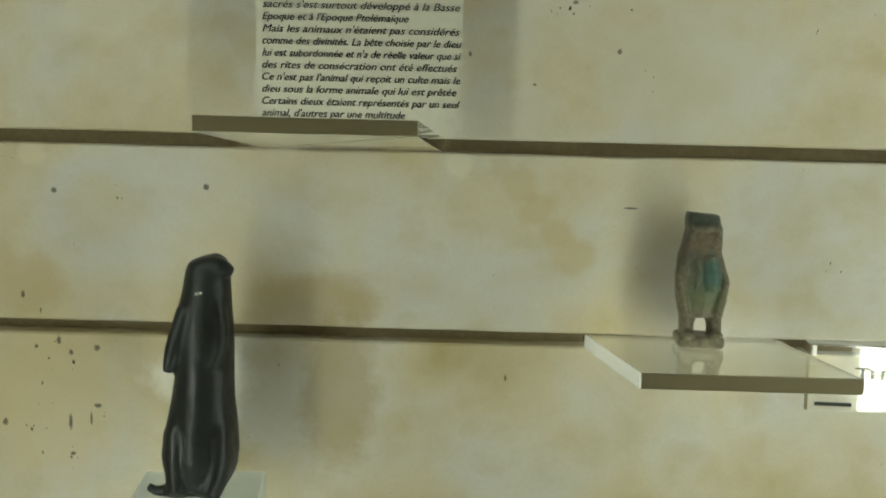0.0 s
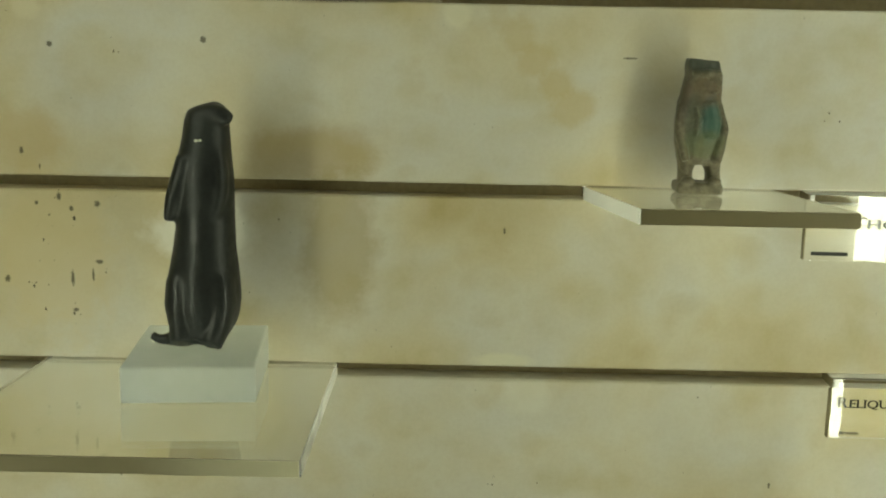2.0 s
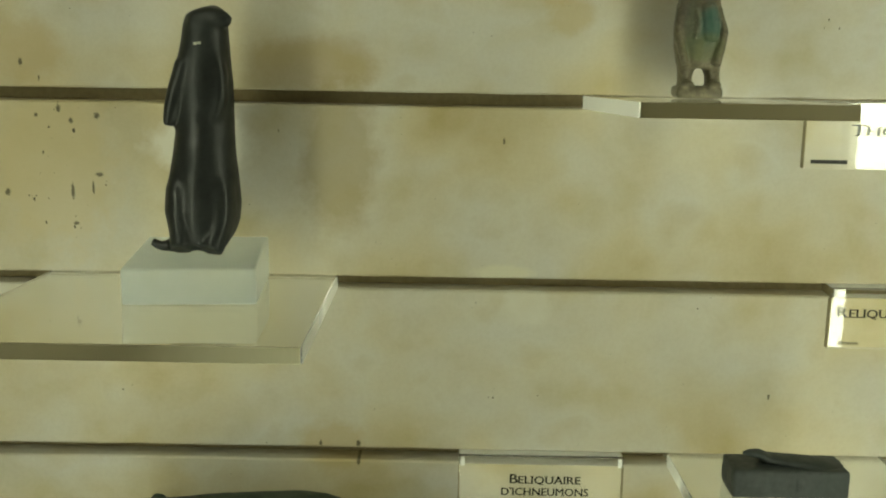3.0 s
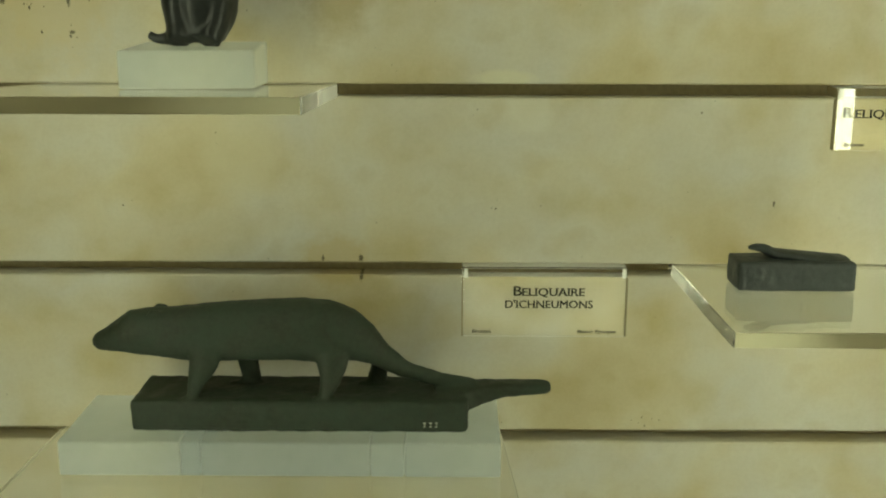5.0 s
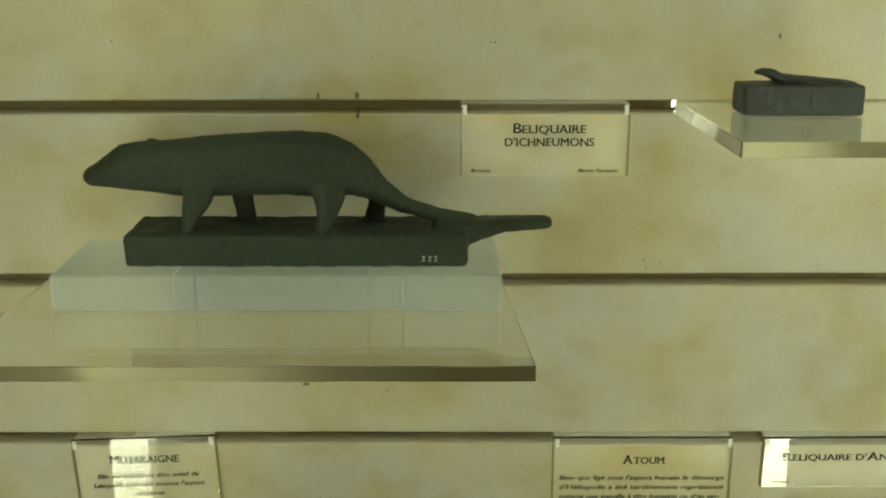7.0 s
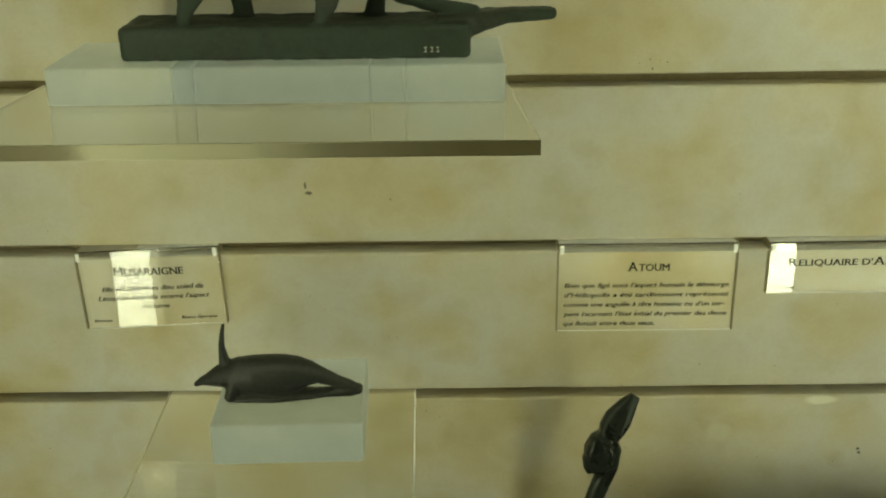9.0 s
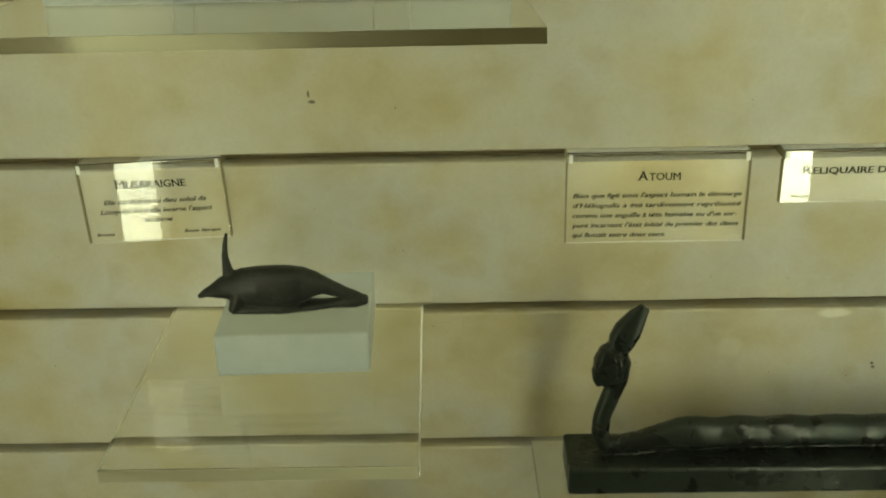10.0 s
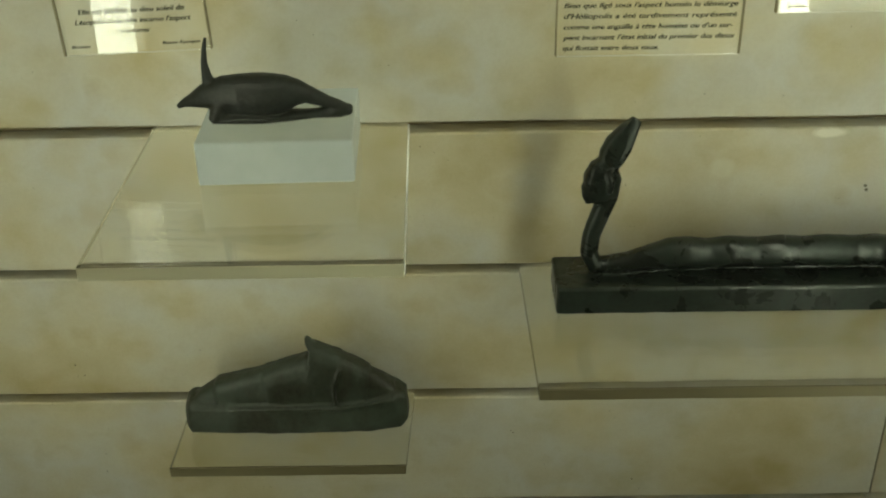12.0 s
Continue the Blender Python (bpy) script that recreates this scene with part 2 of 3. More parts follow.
FISH_BRONZE = bronze_material("fish_bronze", (0.020, 0.020, 0.013), (0.040, 0.041, 0.027), (0.060, 0.080, 0.058), 0.45, 0.2, 0.95, 0.3)
FAIENCE = faience_material()
ACRYLIC = clear_material("clear_acrylic", (0.965, 0.97, 0.93))
TAG_ACRYLIC = clear_material("tag_acrylic", (0.985, 0.985, 0.965))
TAG_ACRYLIC.node_tree.nodes["Principled BSDF"].inputs["IOR"].default_value = 1.52
# Brown and pale stretches painted for what the front edges refract.
EDGES = {"even": edge_material("refraction_tone", ((0.0, 0.0), (1.0, 0.1))),
         "fades": edge_material("refraction_tone_fading", ((-0.142, 0.0), (-0.045, 0.1), (0.0, 0.6), (0.03, 0.9))),
         "begins": edge_material("refraction_tone_pale_corner", ((0.235, 1.0), (0.262, 0.8), (0.285, 0.15), (0.34, 0.0))),
         "pale_between": edge_material("refraction_tone_pale_between", ((-0.13, 0.0), (-0.088, 0.2), (-0.075, 0.9), (0.0, 0.75), (0.035, 0.25), (0.1, 0.0))),
         "shrew": edge_material("refraction_tone_pale", ((-0.098, 0.3), (-0.05, 0.45), (0.0, 0.75), (0.05, 0.9)))}
TAG_EDGE_SHADE = plain_material("tag_edge_shade", (0.27, 0.23, 0.13), 0.5)
# White painted for the gleam of lamp light on acrylic edges.
SIDE = clear_material("painted_gleam_edge", (0.99, 0.99, 0.96), 0.28)
SIDE.node_tree.nodes["Principled BSDF"].inputs["Transmission Weight"].default_value = 0.3
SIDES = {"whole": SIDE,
         "near_wall": edge_material("painted_gleam_near_wall", ((-0.085, 1.0), (-0.055, 0.9), (-0.035, 0.1), (0.0, 0.0)), 1, (0.97, 0.97, 0.94), (0.98, 0.98, 0.96), (0.3, 1.0), 0.25),
         "most": edge_material("painted_gleam_most", ((-0.146, 0.9), (-0.115, 0.75), (-0.08, 0.1), (0.0, 0.0)), 1, (0.97, 0.97, 0.94), (0.98, 0.98, 0.96), (0.3, 1.0), 0.25)}
FROSTED = frosted_material()
PAPER = plain_material("cream_paper", (0.57, 0.55, 0.44), 0.7, grain=200.0, amount=0.04)
INK = plain_material("black_ink", (0.022, 0.022, 0.018), 0.6)
TAG_INK = plain_material("glossy_ink", (0.02, 0.02, 0.017), 0.06)
WHITE_INK = plain_material("white_ink", (0.6, 0.6, 0.5), 0.7)
HOUSING = plain_material("lamp_housing", (0.3, 0.3, 0.28), 0.4)
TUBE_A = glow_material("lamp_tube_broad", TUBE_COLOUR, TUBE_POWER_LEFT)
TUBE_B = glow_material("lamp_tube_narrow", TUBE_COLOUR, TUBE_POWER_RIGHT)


# ---- building helpers ----
def mesh_of(name, bm, mat, smooth=False):
    me = bpy.data.meshes.new(name)
    bmesh.ops.recalc_face_normals(bm, faces=bm.faces)
    bm.to_mesh(me)
    bm.free()
    me.materials.append(mat)
    if smooth:
        me.polygons.foreach_set("use_smooth", [True] * len(me.polygons))
    return me


def thing(name, label, category, m=None, group="", kind=""):
    ob = tagged(new(name), label, category, group, kind)
    ob.empty_display_size = 0.02
    if m is not None:
        ob.matrix_world = m
    return ob


def part(name, bm, mat, parent, label="", smooth=False, m=None):
    ob = new(name, mesh_of(name, bm, mat, smooth))
    ob.parent = parent
    if m is not None:
        ob.matrix_local = m
    return tagged(ob, label)


def box(bm, x0, x1, y0, y1, z0, z1, bevel=0.0):
    made = bmesh.ops.create_cube(bm, size=1.0)["verts"]
    for v in made:
        v.co = Vector(((x0 + x1) / 2 + v.co.x * (x1 - x0), (y0 + y1) / 2 + v.co.y * (y1 - y0), (z0 + z1) / 2 + v.co.z * (z1 - z0)))
    if bevel:
        edges = list({e for v in made for e in v.link_edges})
        bmesh.ops.bevel(bm, geom=edges, offset=bevel, segments=2, profile=0.5, affect="EDGES")
    return bm


def prism(bm, outline, z0, z1, bevel=0.0):
    """A plate of the given outline (x, y) between two heights."""
    low = [bm.verts.new((x, y, z0)) for x, y in outline]
    high = [bm.verts.new((x, y, z1)) for x, y in outline]
    n = len(outline)
    faces = [bm.faces.new(low[::-1]), bm.faces.new(high)]
    faces += [bm.faces.new((low[i], low[(i + 1) % n], high[(i + 1) % n], high[i])) for i in range(n)]
    if bevel:
        bmesh.ops.bevel(bm, geom=list({e for f in faces for e in f.edges}), offset=bevel, segments=2, profile=0.5, affect="EDGES")
    return bm


def tube(bm, stations, sides=20, square=2.0):
    """A closed body through stations (x, y, z, half width across, half width in depth, axis): rings stand across the line from one to the next."""
    points = [Vector(s[:3]) for s in stations]
    rings = []
    for i, (p, s) in enumerate(zip(points, stations)):
        along = (points[min(i + 1, len(points) - 1)] - points[max(i - 1, 0)]).normalized()
        deep = Vector((0, 1, 0))
        if abs(along.y) > 0.9:
            deep = Vector((1, 0, 0))
        across = along.cross(deep).normalized()
        deep = across.cross(along).normalized()
        ring = []
        for k in range(sides):
            a = 2 * math.pi * k / sides
            c, d = math.cos(a), math.sin(a)
            c, d = math.copysign(abs(c) ** (2 / square), c), math.copysign(abs(d) ** (2 / square), d)
            ring.append(bm.verts.new(p + across * (c * s[3]) + deep * (d * s[4])))
        rings.append(ring)
    for a, b in zip(rings, rings[1:]):
        for k in range(sides):
            bm.faces.new((a[k], a[(k + 1) % sides], b[(k + 1) % sides], b[k]))
    bm.faces.new(rings[0][::-1])
    bm.faces.new(rings[-1])
    return bm


def ball(bm, x, y, z, rx, ry, rz):
    bmesh.ops.create_uvsphere(bm, u_segments=16, v_segments=10, radius=1.0, matrix=pose(x, y, z) @ Matrix.Diagonal((rx, ry, rz, 1)))
    return bm


LUMPS = bpy.data.textures.new("lumps", "CLOUDS")
LUMPS.noise_scale, LUMPS.noise_depth = 0.009, 2


def statue(name, bm, mat, label, category, m, voxel=0.0011, smooth=4, lumps=0.0011):
    """One fused cast body: the shapes are melted together and smoothed."""
    ob = new(name, mesh_of(name, bm, mat, True))
    ob.matrix_world = m
    r = ob.modifiers.new("melt", "REMESH")
    r.mode, r.voxel_size, r.use_smooth_shade = "VOXEL", voxel, True
    s = ob.modifiers.new("soften", "SMOOTH")
    s.factor, s.iterations = 0.5, smooth
    d = ob.modifiers.new("lumps", "DISPLACE")
    d.texture, d.strength, d.mid_level, d.texture_coords = LUMPS, lumps, 0.5, "LOCAL"
    return tagged(ob, label, category)


def text_mesh(name, words, size, width=None, italic=0.0, centre=False, bold=0.0, serif=False):
    """A line of lettering as a mesh; bold strikes it again to either side, serif sets small feet on the stems."""
    cu = bpy.data.curves.new(name, "FONT")
    cu.body, cu.size, cu.shear, cu.extrude = words, size, italic, 0.00010
    cu.resolution_u = 3
    holder = bpy.data.objects.new(name, cu)
    scene.collection.objects.link(holder)
    bpy.context.view_layer.update()
    drawn = bpy.data.meshes.new_from_object(holder.evaluated_get(bpy.context.evaluated_depsgraph_get()))
    bpy.data.objects.remove(holder)
    bpy.data.curves.remove(cu)
    verts = [v.co.copy() for v in drawn.vertices]
    faces = [tuple(p.vertices) for p in drawn.polygons]
    bpy.data.meshes.remove(drawn)
    lo, hi = min(v.x for v in verts), max(v.x for v in verts)
    if serif:
        cap = max(v.y for v in verts if v.y < size * 0.74)
        feet = []
        for line, sign in ((0.0, 1), (cap, -1)):
            xs = sorted({round(v.x, 6) for v in verts if abs(v.y - line) < size * 0.012})
            groups = []
            for x in xs:
                if groups and x - groups[-1][-1] < size * 0.16:
                    groups[-1].append(x)
                else:
                    groups.append([x])
            for g in groups:
                a, b = g[0], g[-1]
                if b - a < size * 0.03:
                    continue
                right = b + size * 0.07 if b - a < size * 0.2 else b
                feet.append((a - size * 0.07, right, line, line + sign * size * 0.045))
        for a, b, y0, y1 in feet:
            n = len(verts)
            verts += [Vector((x, y, z)) for z in (-0.00010, 0.00011) for x, y in ((a, y0), (b, y0), (b, y1), (a, y1))]
            faces += [tuple(n + i for i in f) for f in ((0, 1, 2, 3), (7, 6, 5, 4), (0, 4, 5, 1), (1, 5, 6, 2), (2, 6, 7, 3), (3, 7, 4, 0))]
    k = width / (hi - lo) if width else 1.0
    shift = (lo + hi) / 2 if centre else lo
    strikes = ((0.0, 0.0),) if not bold else ((-bold, 0.0), (bold, 0.00003))
    points, polygons = [], []
    for dx, dz in strikes:
        n = len(points)
        points += [((v.x - shift) * k + dx, v.y, v.z + dz) for v in verts]
        polygons += [tuple(n + i for i in f) for f in faces]
    me = bpy.data.meshes.new(name)
    me.from_pydata(points, [], polygons)
    me.materials.append(INK)
    return me


def words_on(parent, name, words, size, x, z, y, width=None, italic=0.0, centre=False, bold=0.0):
    ob = new(name, text_mesh(name, words, size, width, italic, centre, bold))
    ob.parent = parent
    ob.matrix_local = pose(x, y, z, 90, 0, 0)
    if y == FACE:
        ob.data.materials[0] = TAG_INK
    return ob


def caps_on(parent, words, size, x, z, y, width):
    """A centred heading in capitals, the first letter of each marked word larger."""
    total, pieces = 0.0, []
    for chunk in words:
        big = chunk[0] == "^"
        me = text_mesh("heading", chunk[1:] if big else chunk, size * (1.32 if big else 1.05), bold=0.00012, serif=True)
        w = max(v.co.x for v in me.vertices)
        pieces.append((me, total))
        total += w + size * (0.04 if not chunk.endswith(" ") else 0.5)
    total -= size * 0.04
    k = width / total
    for me, at in pieces:
        for v in me.vertices:
            v.co.x *= k
        ob = new("heading", me)
        me.materials[0] = TAG_INK
        ob.parent = parent
        ob.matrix_local = pose(x - width / 2 + at * k, y, z, 90, 0, 0)


# ---- the room and the case ----
def shell():
    bm = box(bmesh.new(), -1.3, 1.5, -1.8, 0.2, -0.1, 0.0)
    tagged(new("floor", mesh_of("floor", bm, FLOORING)), "plain dark brown floor of the exhibition room", "floor", kind="structure")
    bm = box(bmesh.new(), -1.3, 1.5, -1.8, 0.2, 2.6, 2.7)
    tagged(new("ceiling", mesh_of("ceiling", bm, PLASTER)), "plain plaster ceiling of the exhibition room", "ceiling", kind="structure")
    for name, x0, x1, y0, y1 in (("wall_west", -1.4, -1.3, -1.8, 0.2), ("wall_east", 1.5, 1.6, -1.8, 0.2), ("wall_south", -1.4, 1.6, -1.9, -1.8)):
        bm = box(bmesh.new(), x0, x1, y0, y1, -0.1, 2.7)
        tagged(new(name, mesh_of(name, bm, PLASTER)), "plain plaster wall of the exhibition room", "wall", kind="structure")


def stone_wall():
    bm = box(bmesh.new(), -1.3, 1.5, THICK, THICK + 0.06, 0.0, 2.6)
    wall = new("wall_north", mesh_of("wall_north", bm, BACKING))
    tagged(wall, "cream travertine slab wall with dark horizontal slots", "stone wall", kind="structure")
    rng = random.Random(5)
    for i, (high, low) in enumerate(zip(SLOTS, SLOTS[1:])):
        ends = [WEST, EAST] if low > 0.70 or low < 0.5 else [WEST, 0.4255, EAST]
        for x0, x1 in zip(ends, ends[1:]):
            bm = bmesh.new()
            top, bottom, n = high - SLOT, low, 60
            rows = []
            for k in range(n + 1):
                x = x0 + (x1 - x0) * k / n + (0.0006 if k == 0 else -0.0006 if k == n else 0)
                a = 0.00035 * noise.noise((x * 22, i * 3.1, 0.2)) + 0.0002 * noise.noise((x * 130, i * 3.1, 4.2))
                b = 0.00035 * noise.noise((x * 22, i * 3.1, 7.7)) + 0.0002 * noise.noise((x * 130, i * 3.1, 9.2))
                e = 0.0008 + 0.0004 * abs(noise.noise((x * 90, i, 1.5)))
                rows.append([bm.verts.new(c) for c in ((x, THICK - 0.0005, bottom + b), (x, e, bottom + b), (x, 0, bottom + b + e), (x, 0, top + a - e), (x, e, top + a), (x, THICK - 0.0005, top + a))])
            for r, s in zip(rows, rows[1:]):
                for j in range(5):
                    bm.faces.new((r[j], s[j], s[j + 1], r[j + 1]))
            bm.faces.new(rows[0])
            bm.faces.new(rows[-1][::-1])
            part("stone_slab", bm, STONE, wall)
    return wall


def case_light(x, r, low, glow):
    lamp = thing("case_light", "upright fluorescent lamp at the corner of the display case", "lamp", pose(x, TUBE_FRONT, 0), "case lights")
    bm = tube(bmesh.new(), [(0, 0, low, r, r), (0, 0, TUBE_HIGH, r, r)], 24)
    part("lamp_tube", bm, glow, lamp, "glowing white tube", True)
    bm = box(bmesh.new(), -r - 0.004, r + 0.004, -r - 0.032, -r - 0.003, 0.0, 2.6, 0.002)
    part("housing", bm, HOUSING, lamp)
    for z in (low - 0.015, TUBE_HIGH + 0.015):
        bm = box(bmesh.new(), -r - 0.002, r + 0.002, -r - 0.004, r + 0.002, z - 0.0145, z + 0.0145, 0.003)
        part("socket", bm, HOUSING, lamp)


shell()
stone_wall()
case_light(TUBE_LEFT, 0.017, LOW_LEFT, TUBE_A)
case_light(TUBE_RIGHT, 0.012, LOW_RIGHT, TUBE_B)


# ---- shelves ----
def shelf(slot, left, right, depth, front_left, front_right, label, thick=0.0075, rise=0.0, bright="", edge="even", gleam="whole"):
    """A clear plate pushed into a slot, its upper face under the slot's lip, with refraction painted on its front edge
    and gleam on a side edge.
    """
    z = TOP - PITCH * slot - 0.0004
    root = thing("acrylic_shelf", label, "shelf", pose(0, 0, z), "acrylic shelves")

    def tip(bm):
        for v in bm.verts:
            v.co.z += rise * max(0.0, -v.co.y / depth)
        return bm

    outline = [(left, THICK - 0.002), (right, THICK - 0.002), (right, -0.001), (front_right, -depth), (front_left, -depth), (left, -0.001)]
    plate = part("plate", tip(prism(bmesh.new(), outline, -thick, 0.0)), ACRYLIC, root)
    strips = [part("front_edge", tip(prism(bmesh.new(), [(front_left, -depth - 0.0012), (front_right, -depth - 0.0012), (front_right, -depth - 0.0001), (front_left, -depth - 0.0001)], -thick, 0.0, 0.0003)), EDGES[edge], root, "front edge with painted refraction tones")]
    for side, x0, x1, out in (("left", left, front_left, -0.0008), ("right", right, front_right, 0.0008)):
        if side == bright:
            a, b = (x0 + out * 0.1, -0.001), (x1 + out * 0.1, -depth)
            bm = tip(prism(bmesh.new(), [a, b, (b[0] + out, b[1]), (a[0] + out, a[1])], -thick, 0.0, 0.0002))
            strips.append(part("side_edge", bm, SIDES[gleam], root, "side edge painted white for its gleam"))
    for ob in (plate, *strips):
        ob.visible_shadow = False
    return root


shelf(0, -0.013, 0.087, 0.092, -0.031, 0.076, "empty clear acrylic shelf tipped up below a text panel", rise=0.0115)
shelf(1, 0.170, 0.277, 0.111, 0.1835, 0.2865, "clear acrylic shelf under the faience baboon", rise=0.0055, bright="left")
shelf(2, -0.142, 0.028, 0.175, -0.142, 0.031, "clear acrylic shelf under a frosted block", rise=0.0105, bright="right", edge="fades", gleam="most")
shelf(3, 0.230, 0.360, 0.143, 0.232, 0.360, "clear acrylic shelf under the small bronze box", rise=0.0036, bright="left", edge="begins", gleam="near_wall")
shelf(4, -0.150, 0.127, 0.166, -0.150, 0.136, "wide clear acrylic shelf under a long frosted block", rise=0.0085, edge="pale_between")
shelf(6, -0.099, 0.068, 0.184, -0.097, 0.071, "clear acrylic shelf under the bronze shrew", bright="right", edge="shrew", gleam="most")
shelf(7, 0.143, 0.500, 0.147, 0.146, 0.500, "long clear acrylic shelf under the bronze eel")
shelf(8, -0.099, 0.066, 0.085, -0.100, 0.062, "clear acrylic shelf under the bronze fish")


# ---- blocks ----
def frosted_block(x0, x1, y0, y1, z0, z1, label, turn=0.0, joints=(), slope=0.0):
    """A block sawn to the slope of its shelf, so that its top lies level."""
    root = thing("frosted_block", label, "plinth", pose((x0 + x1) / 2, (y0 + y1) / 2, z0, 0, 0, turn), "frosted blocks")
    w, d = (x1 - x0) / 2, (y1 - y0) / 2
    stops = [-w, *joints, w]
    for a, b in zip(stops, stops[1:]):
        bm = box(bmesh.new(), a + 0.0001, b - 0.0001, -d, d, 0, z1 - z0, 0.0012)
        for v in bm.verts:
            if v.co.z < 0.5 * (z1 - z0):
                v.co.z += slope * -((y0 + y1) / 2 + v.co.y)
        ob = part("block", bm, FROSTED, root)
        ob.visible_shadow = False
    return root


S = [TOP - PITCH * i for i in range(12)]
frosted_block(-0.0745, -0.0065, -0.092, -0.010, S[2], 1.4165, "frosted white acrylic block on a clear shelf", 5.0, slope=0.060)
frosted_block(-0.124, 0.124, -0.078, -0.006, S[4], 1.2005, "long frosted white acrylic block on a clear shelf", joints=(-0.0555, -0.0440, 0.0510, 0.0700), slope=0.0512)
frosted_block(-0.053, 0.0385, -0.090, -0.006, S[6], 0.9872, "frosted white acrylic block on a clear shelf", 1.5)


# ---- cast figures ----
def standing_ichneumon():
    bm = bmesh.new()
    # trunk, from the feet up to the head
    tube(bm, [(0.0003, 0, 0.0017, 0.0110, 0.012), (0.0003, 0, 0.005, 0.0132, 0.0135), (0.0003, 0, 0.0116, 0.0173, 0.0155), (0.0004, 0, 0.0182, 0.0192, 0.0165), (0.0004, 0, 0.0264, 0.0200, 0.0170),
              (0.0007, 0, 0.0347, 0.0193, 0.0168), (0.0012, 0, 0.0446, 0.0178, 0.0160), (0.0016, 0, 0.0545, 0.0164, 0.0152), (0.0022, 0, 0.0672, 0.0154, 0.0146), (0.0021, 0, 0.0808, 0.0156, 0.0142),
              (0.0019, 0, 0.0891, 0.0157, 0.0138), (0.0025, 0, 0.0973, 0.0145, 0.0132), (0.0034, 0, 0.1072, 0.0130, 0.0125), (0.0038, 0, 0.1155, 0.0120, 0.0118), (0.0039, 0, 0.1204, 0.0113, 0.0112),
              (0.0036, 0, 0.1250, 0.0098, 0.0098), (0.0030, 0, 0.1272, 0.0058, 0.006)], 28)
    # muzzle with a jutting nose
    tube(bm, [(0.006, -0.004, 0.1222, 0.0060, 0.007), (0.0125, -0.006, 0.1222, 0.0050, 0.0055), (0.0168, -0.007, 0.1205, 0.0036, 0.004), (0.0185, -0.007, 0.1198, 0.0022, 0.0025)], 16)
    # ear
    ball(bm, -0.001, -0.0090, 0.1185, 0.0024, 0.002, 0.0045)
    # arms hanging with pointed paws
    tube(bm, [(-0.0060, -0.007, 0.1010, 0.0045, 0.005), (-0.0095, -0.0072, 0.0885, 0.0050, 0.0055), (-0.0126, -0.0080, 0.0785, 0.0046, 0.0050), (-0.0143, -0.0088, 0.0715, 0.0036, 0.0042), (-0.0152, -0.0090, 0.0672, 0.0025, 0.0035)], 16)
    tube(bm, [(0.0100, -0.0060, 0.1040, 0.0045, 0.005), (0.0118, -0.0072, 0.0920, 0.0045, 0.005), (0.0118, -0.0084, 0.0820, 0.0042, 0.0046), (0.0102, -0.0100, 0.0745, 0.0036, 0.004), (0.0080, -0.0118, 0.0690, 0.0022, 0.003)], 16)
    # belly
    tube(bm, [(0.0010, -0.0045, 0.062, 0.0080, 0.0100), (0.0008, -0.0060, 0.040, 0.0125, 0.0112), (0.0004, -0.0064, 0.020, 0.0130, 0.0115), (0.0003, -0.0060, 0.006, 0.0100, 0.0105)], 18)
    # haunches, feet and curled tail
    tube(bm, [(-0.0085, -0.0045, 0.048, 0.0050, 0.006), (-0.0100, -0.0050, 0.034, 0.0085, 0.0108), (-0.0105, -0.0055, 0.022, 0.0090, 0.0108), (-0.0098, -0.0080, 0.010, 0.0070, 0.009), (-0.0095, -0.0125, 0.0022, 0.0056, 0.0075)], 18)
    tube(bm, [(0.0090, -0.0045, 0.048, 0.0050, 0.006), (0.0105, -0.0050, 0.034, 0.0085, 0.0108), (0.0108, -0.0055, 0.022, 0.0085, 0.0108), (0.0090, -0.0085, 0.010, 0.0068, 0.009), (0.0062, -0.0140, 0.0020, 0.0058, 0.0075)], 18)
    tube(bm, [(-0.008, -0.006, 0.005, 0.0045, 0.0045), (-0.016, -0.008, 0.0040, 0.0036, 0.004), (-0.022, -0.009, 0.0036, 0.0026, 0.003), (-0.0262, -0.009, 0.0062, 0.0024, 0.0025)], 12)
    ob = statue("ichneumon_figurine", bm, BLACK_BRONZE, "black bronze ichneumon standing upright on a frosted block", "statuette", pose(-0.0385, -0.046, 1.4165, 0, 0, 0) @ Matrix.Diagonal((1.01, 1, 1.015, 1)), 0.0010, 14, 0.0005)
    bm = box(bmesh.new(), 0.0002, 0.0017, -0.0136, -0.0105, 0.1086, 0.1100, 0.0003)
    box(bm, 0.0021, 0.0038, -0.0136, -0.0105, 0.1090, 0.1102, 0.0003)
    part("inventory_mark", bm, WHITE_INK, ob, "small white painted mark")
    return ob


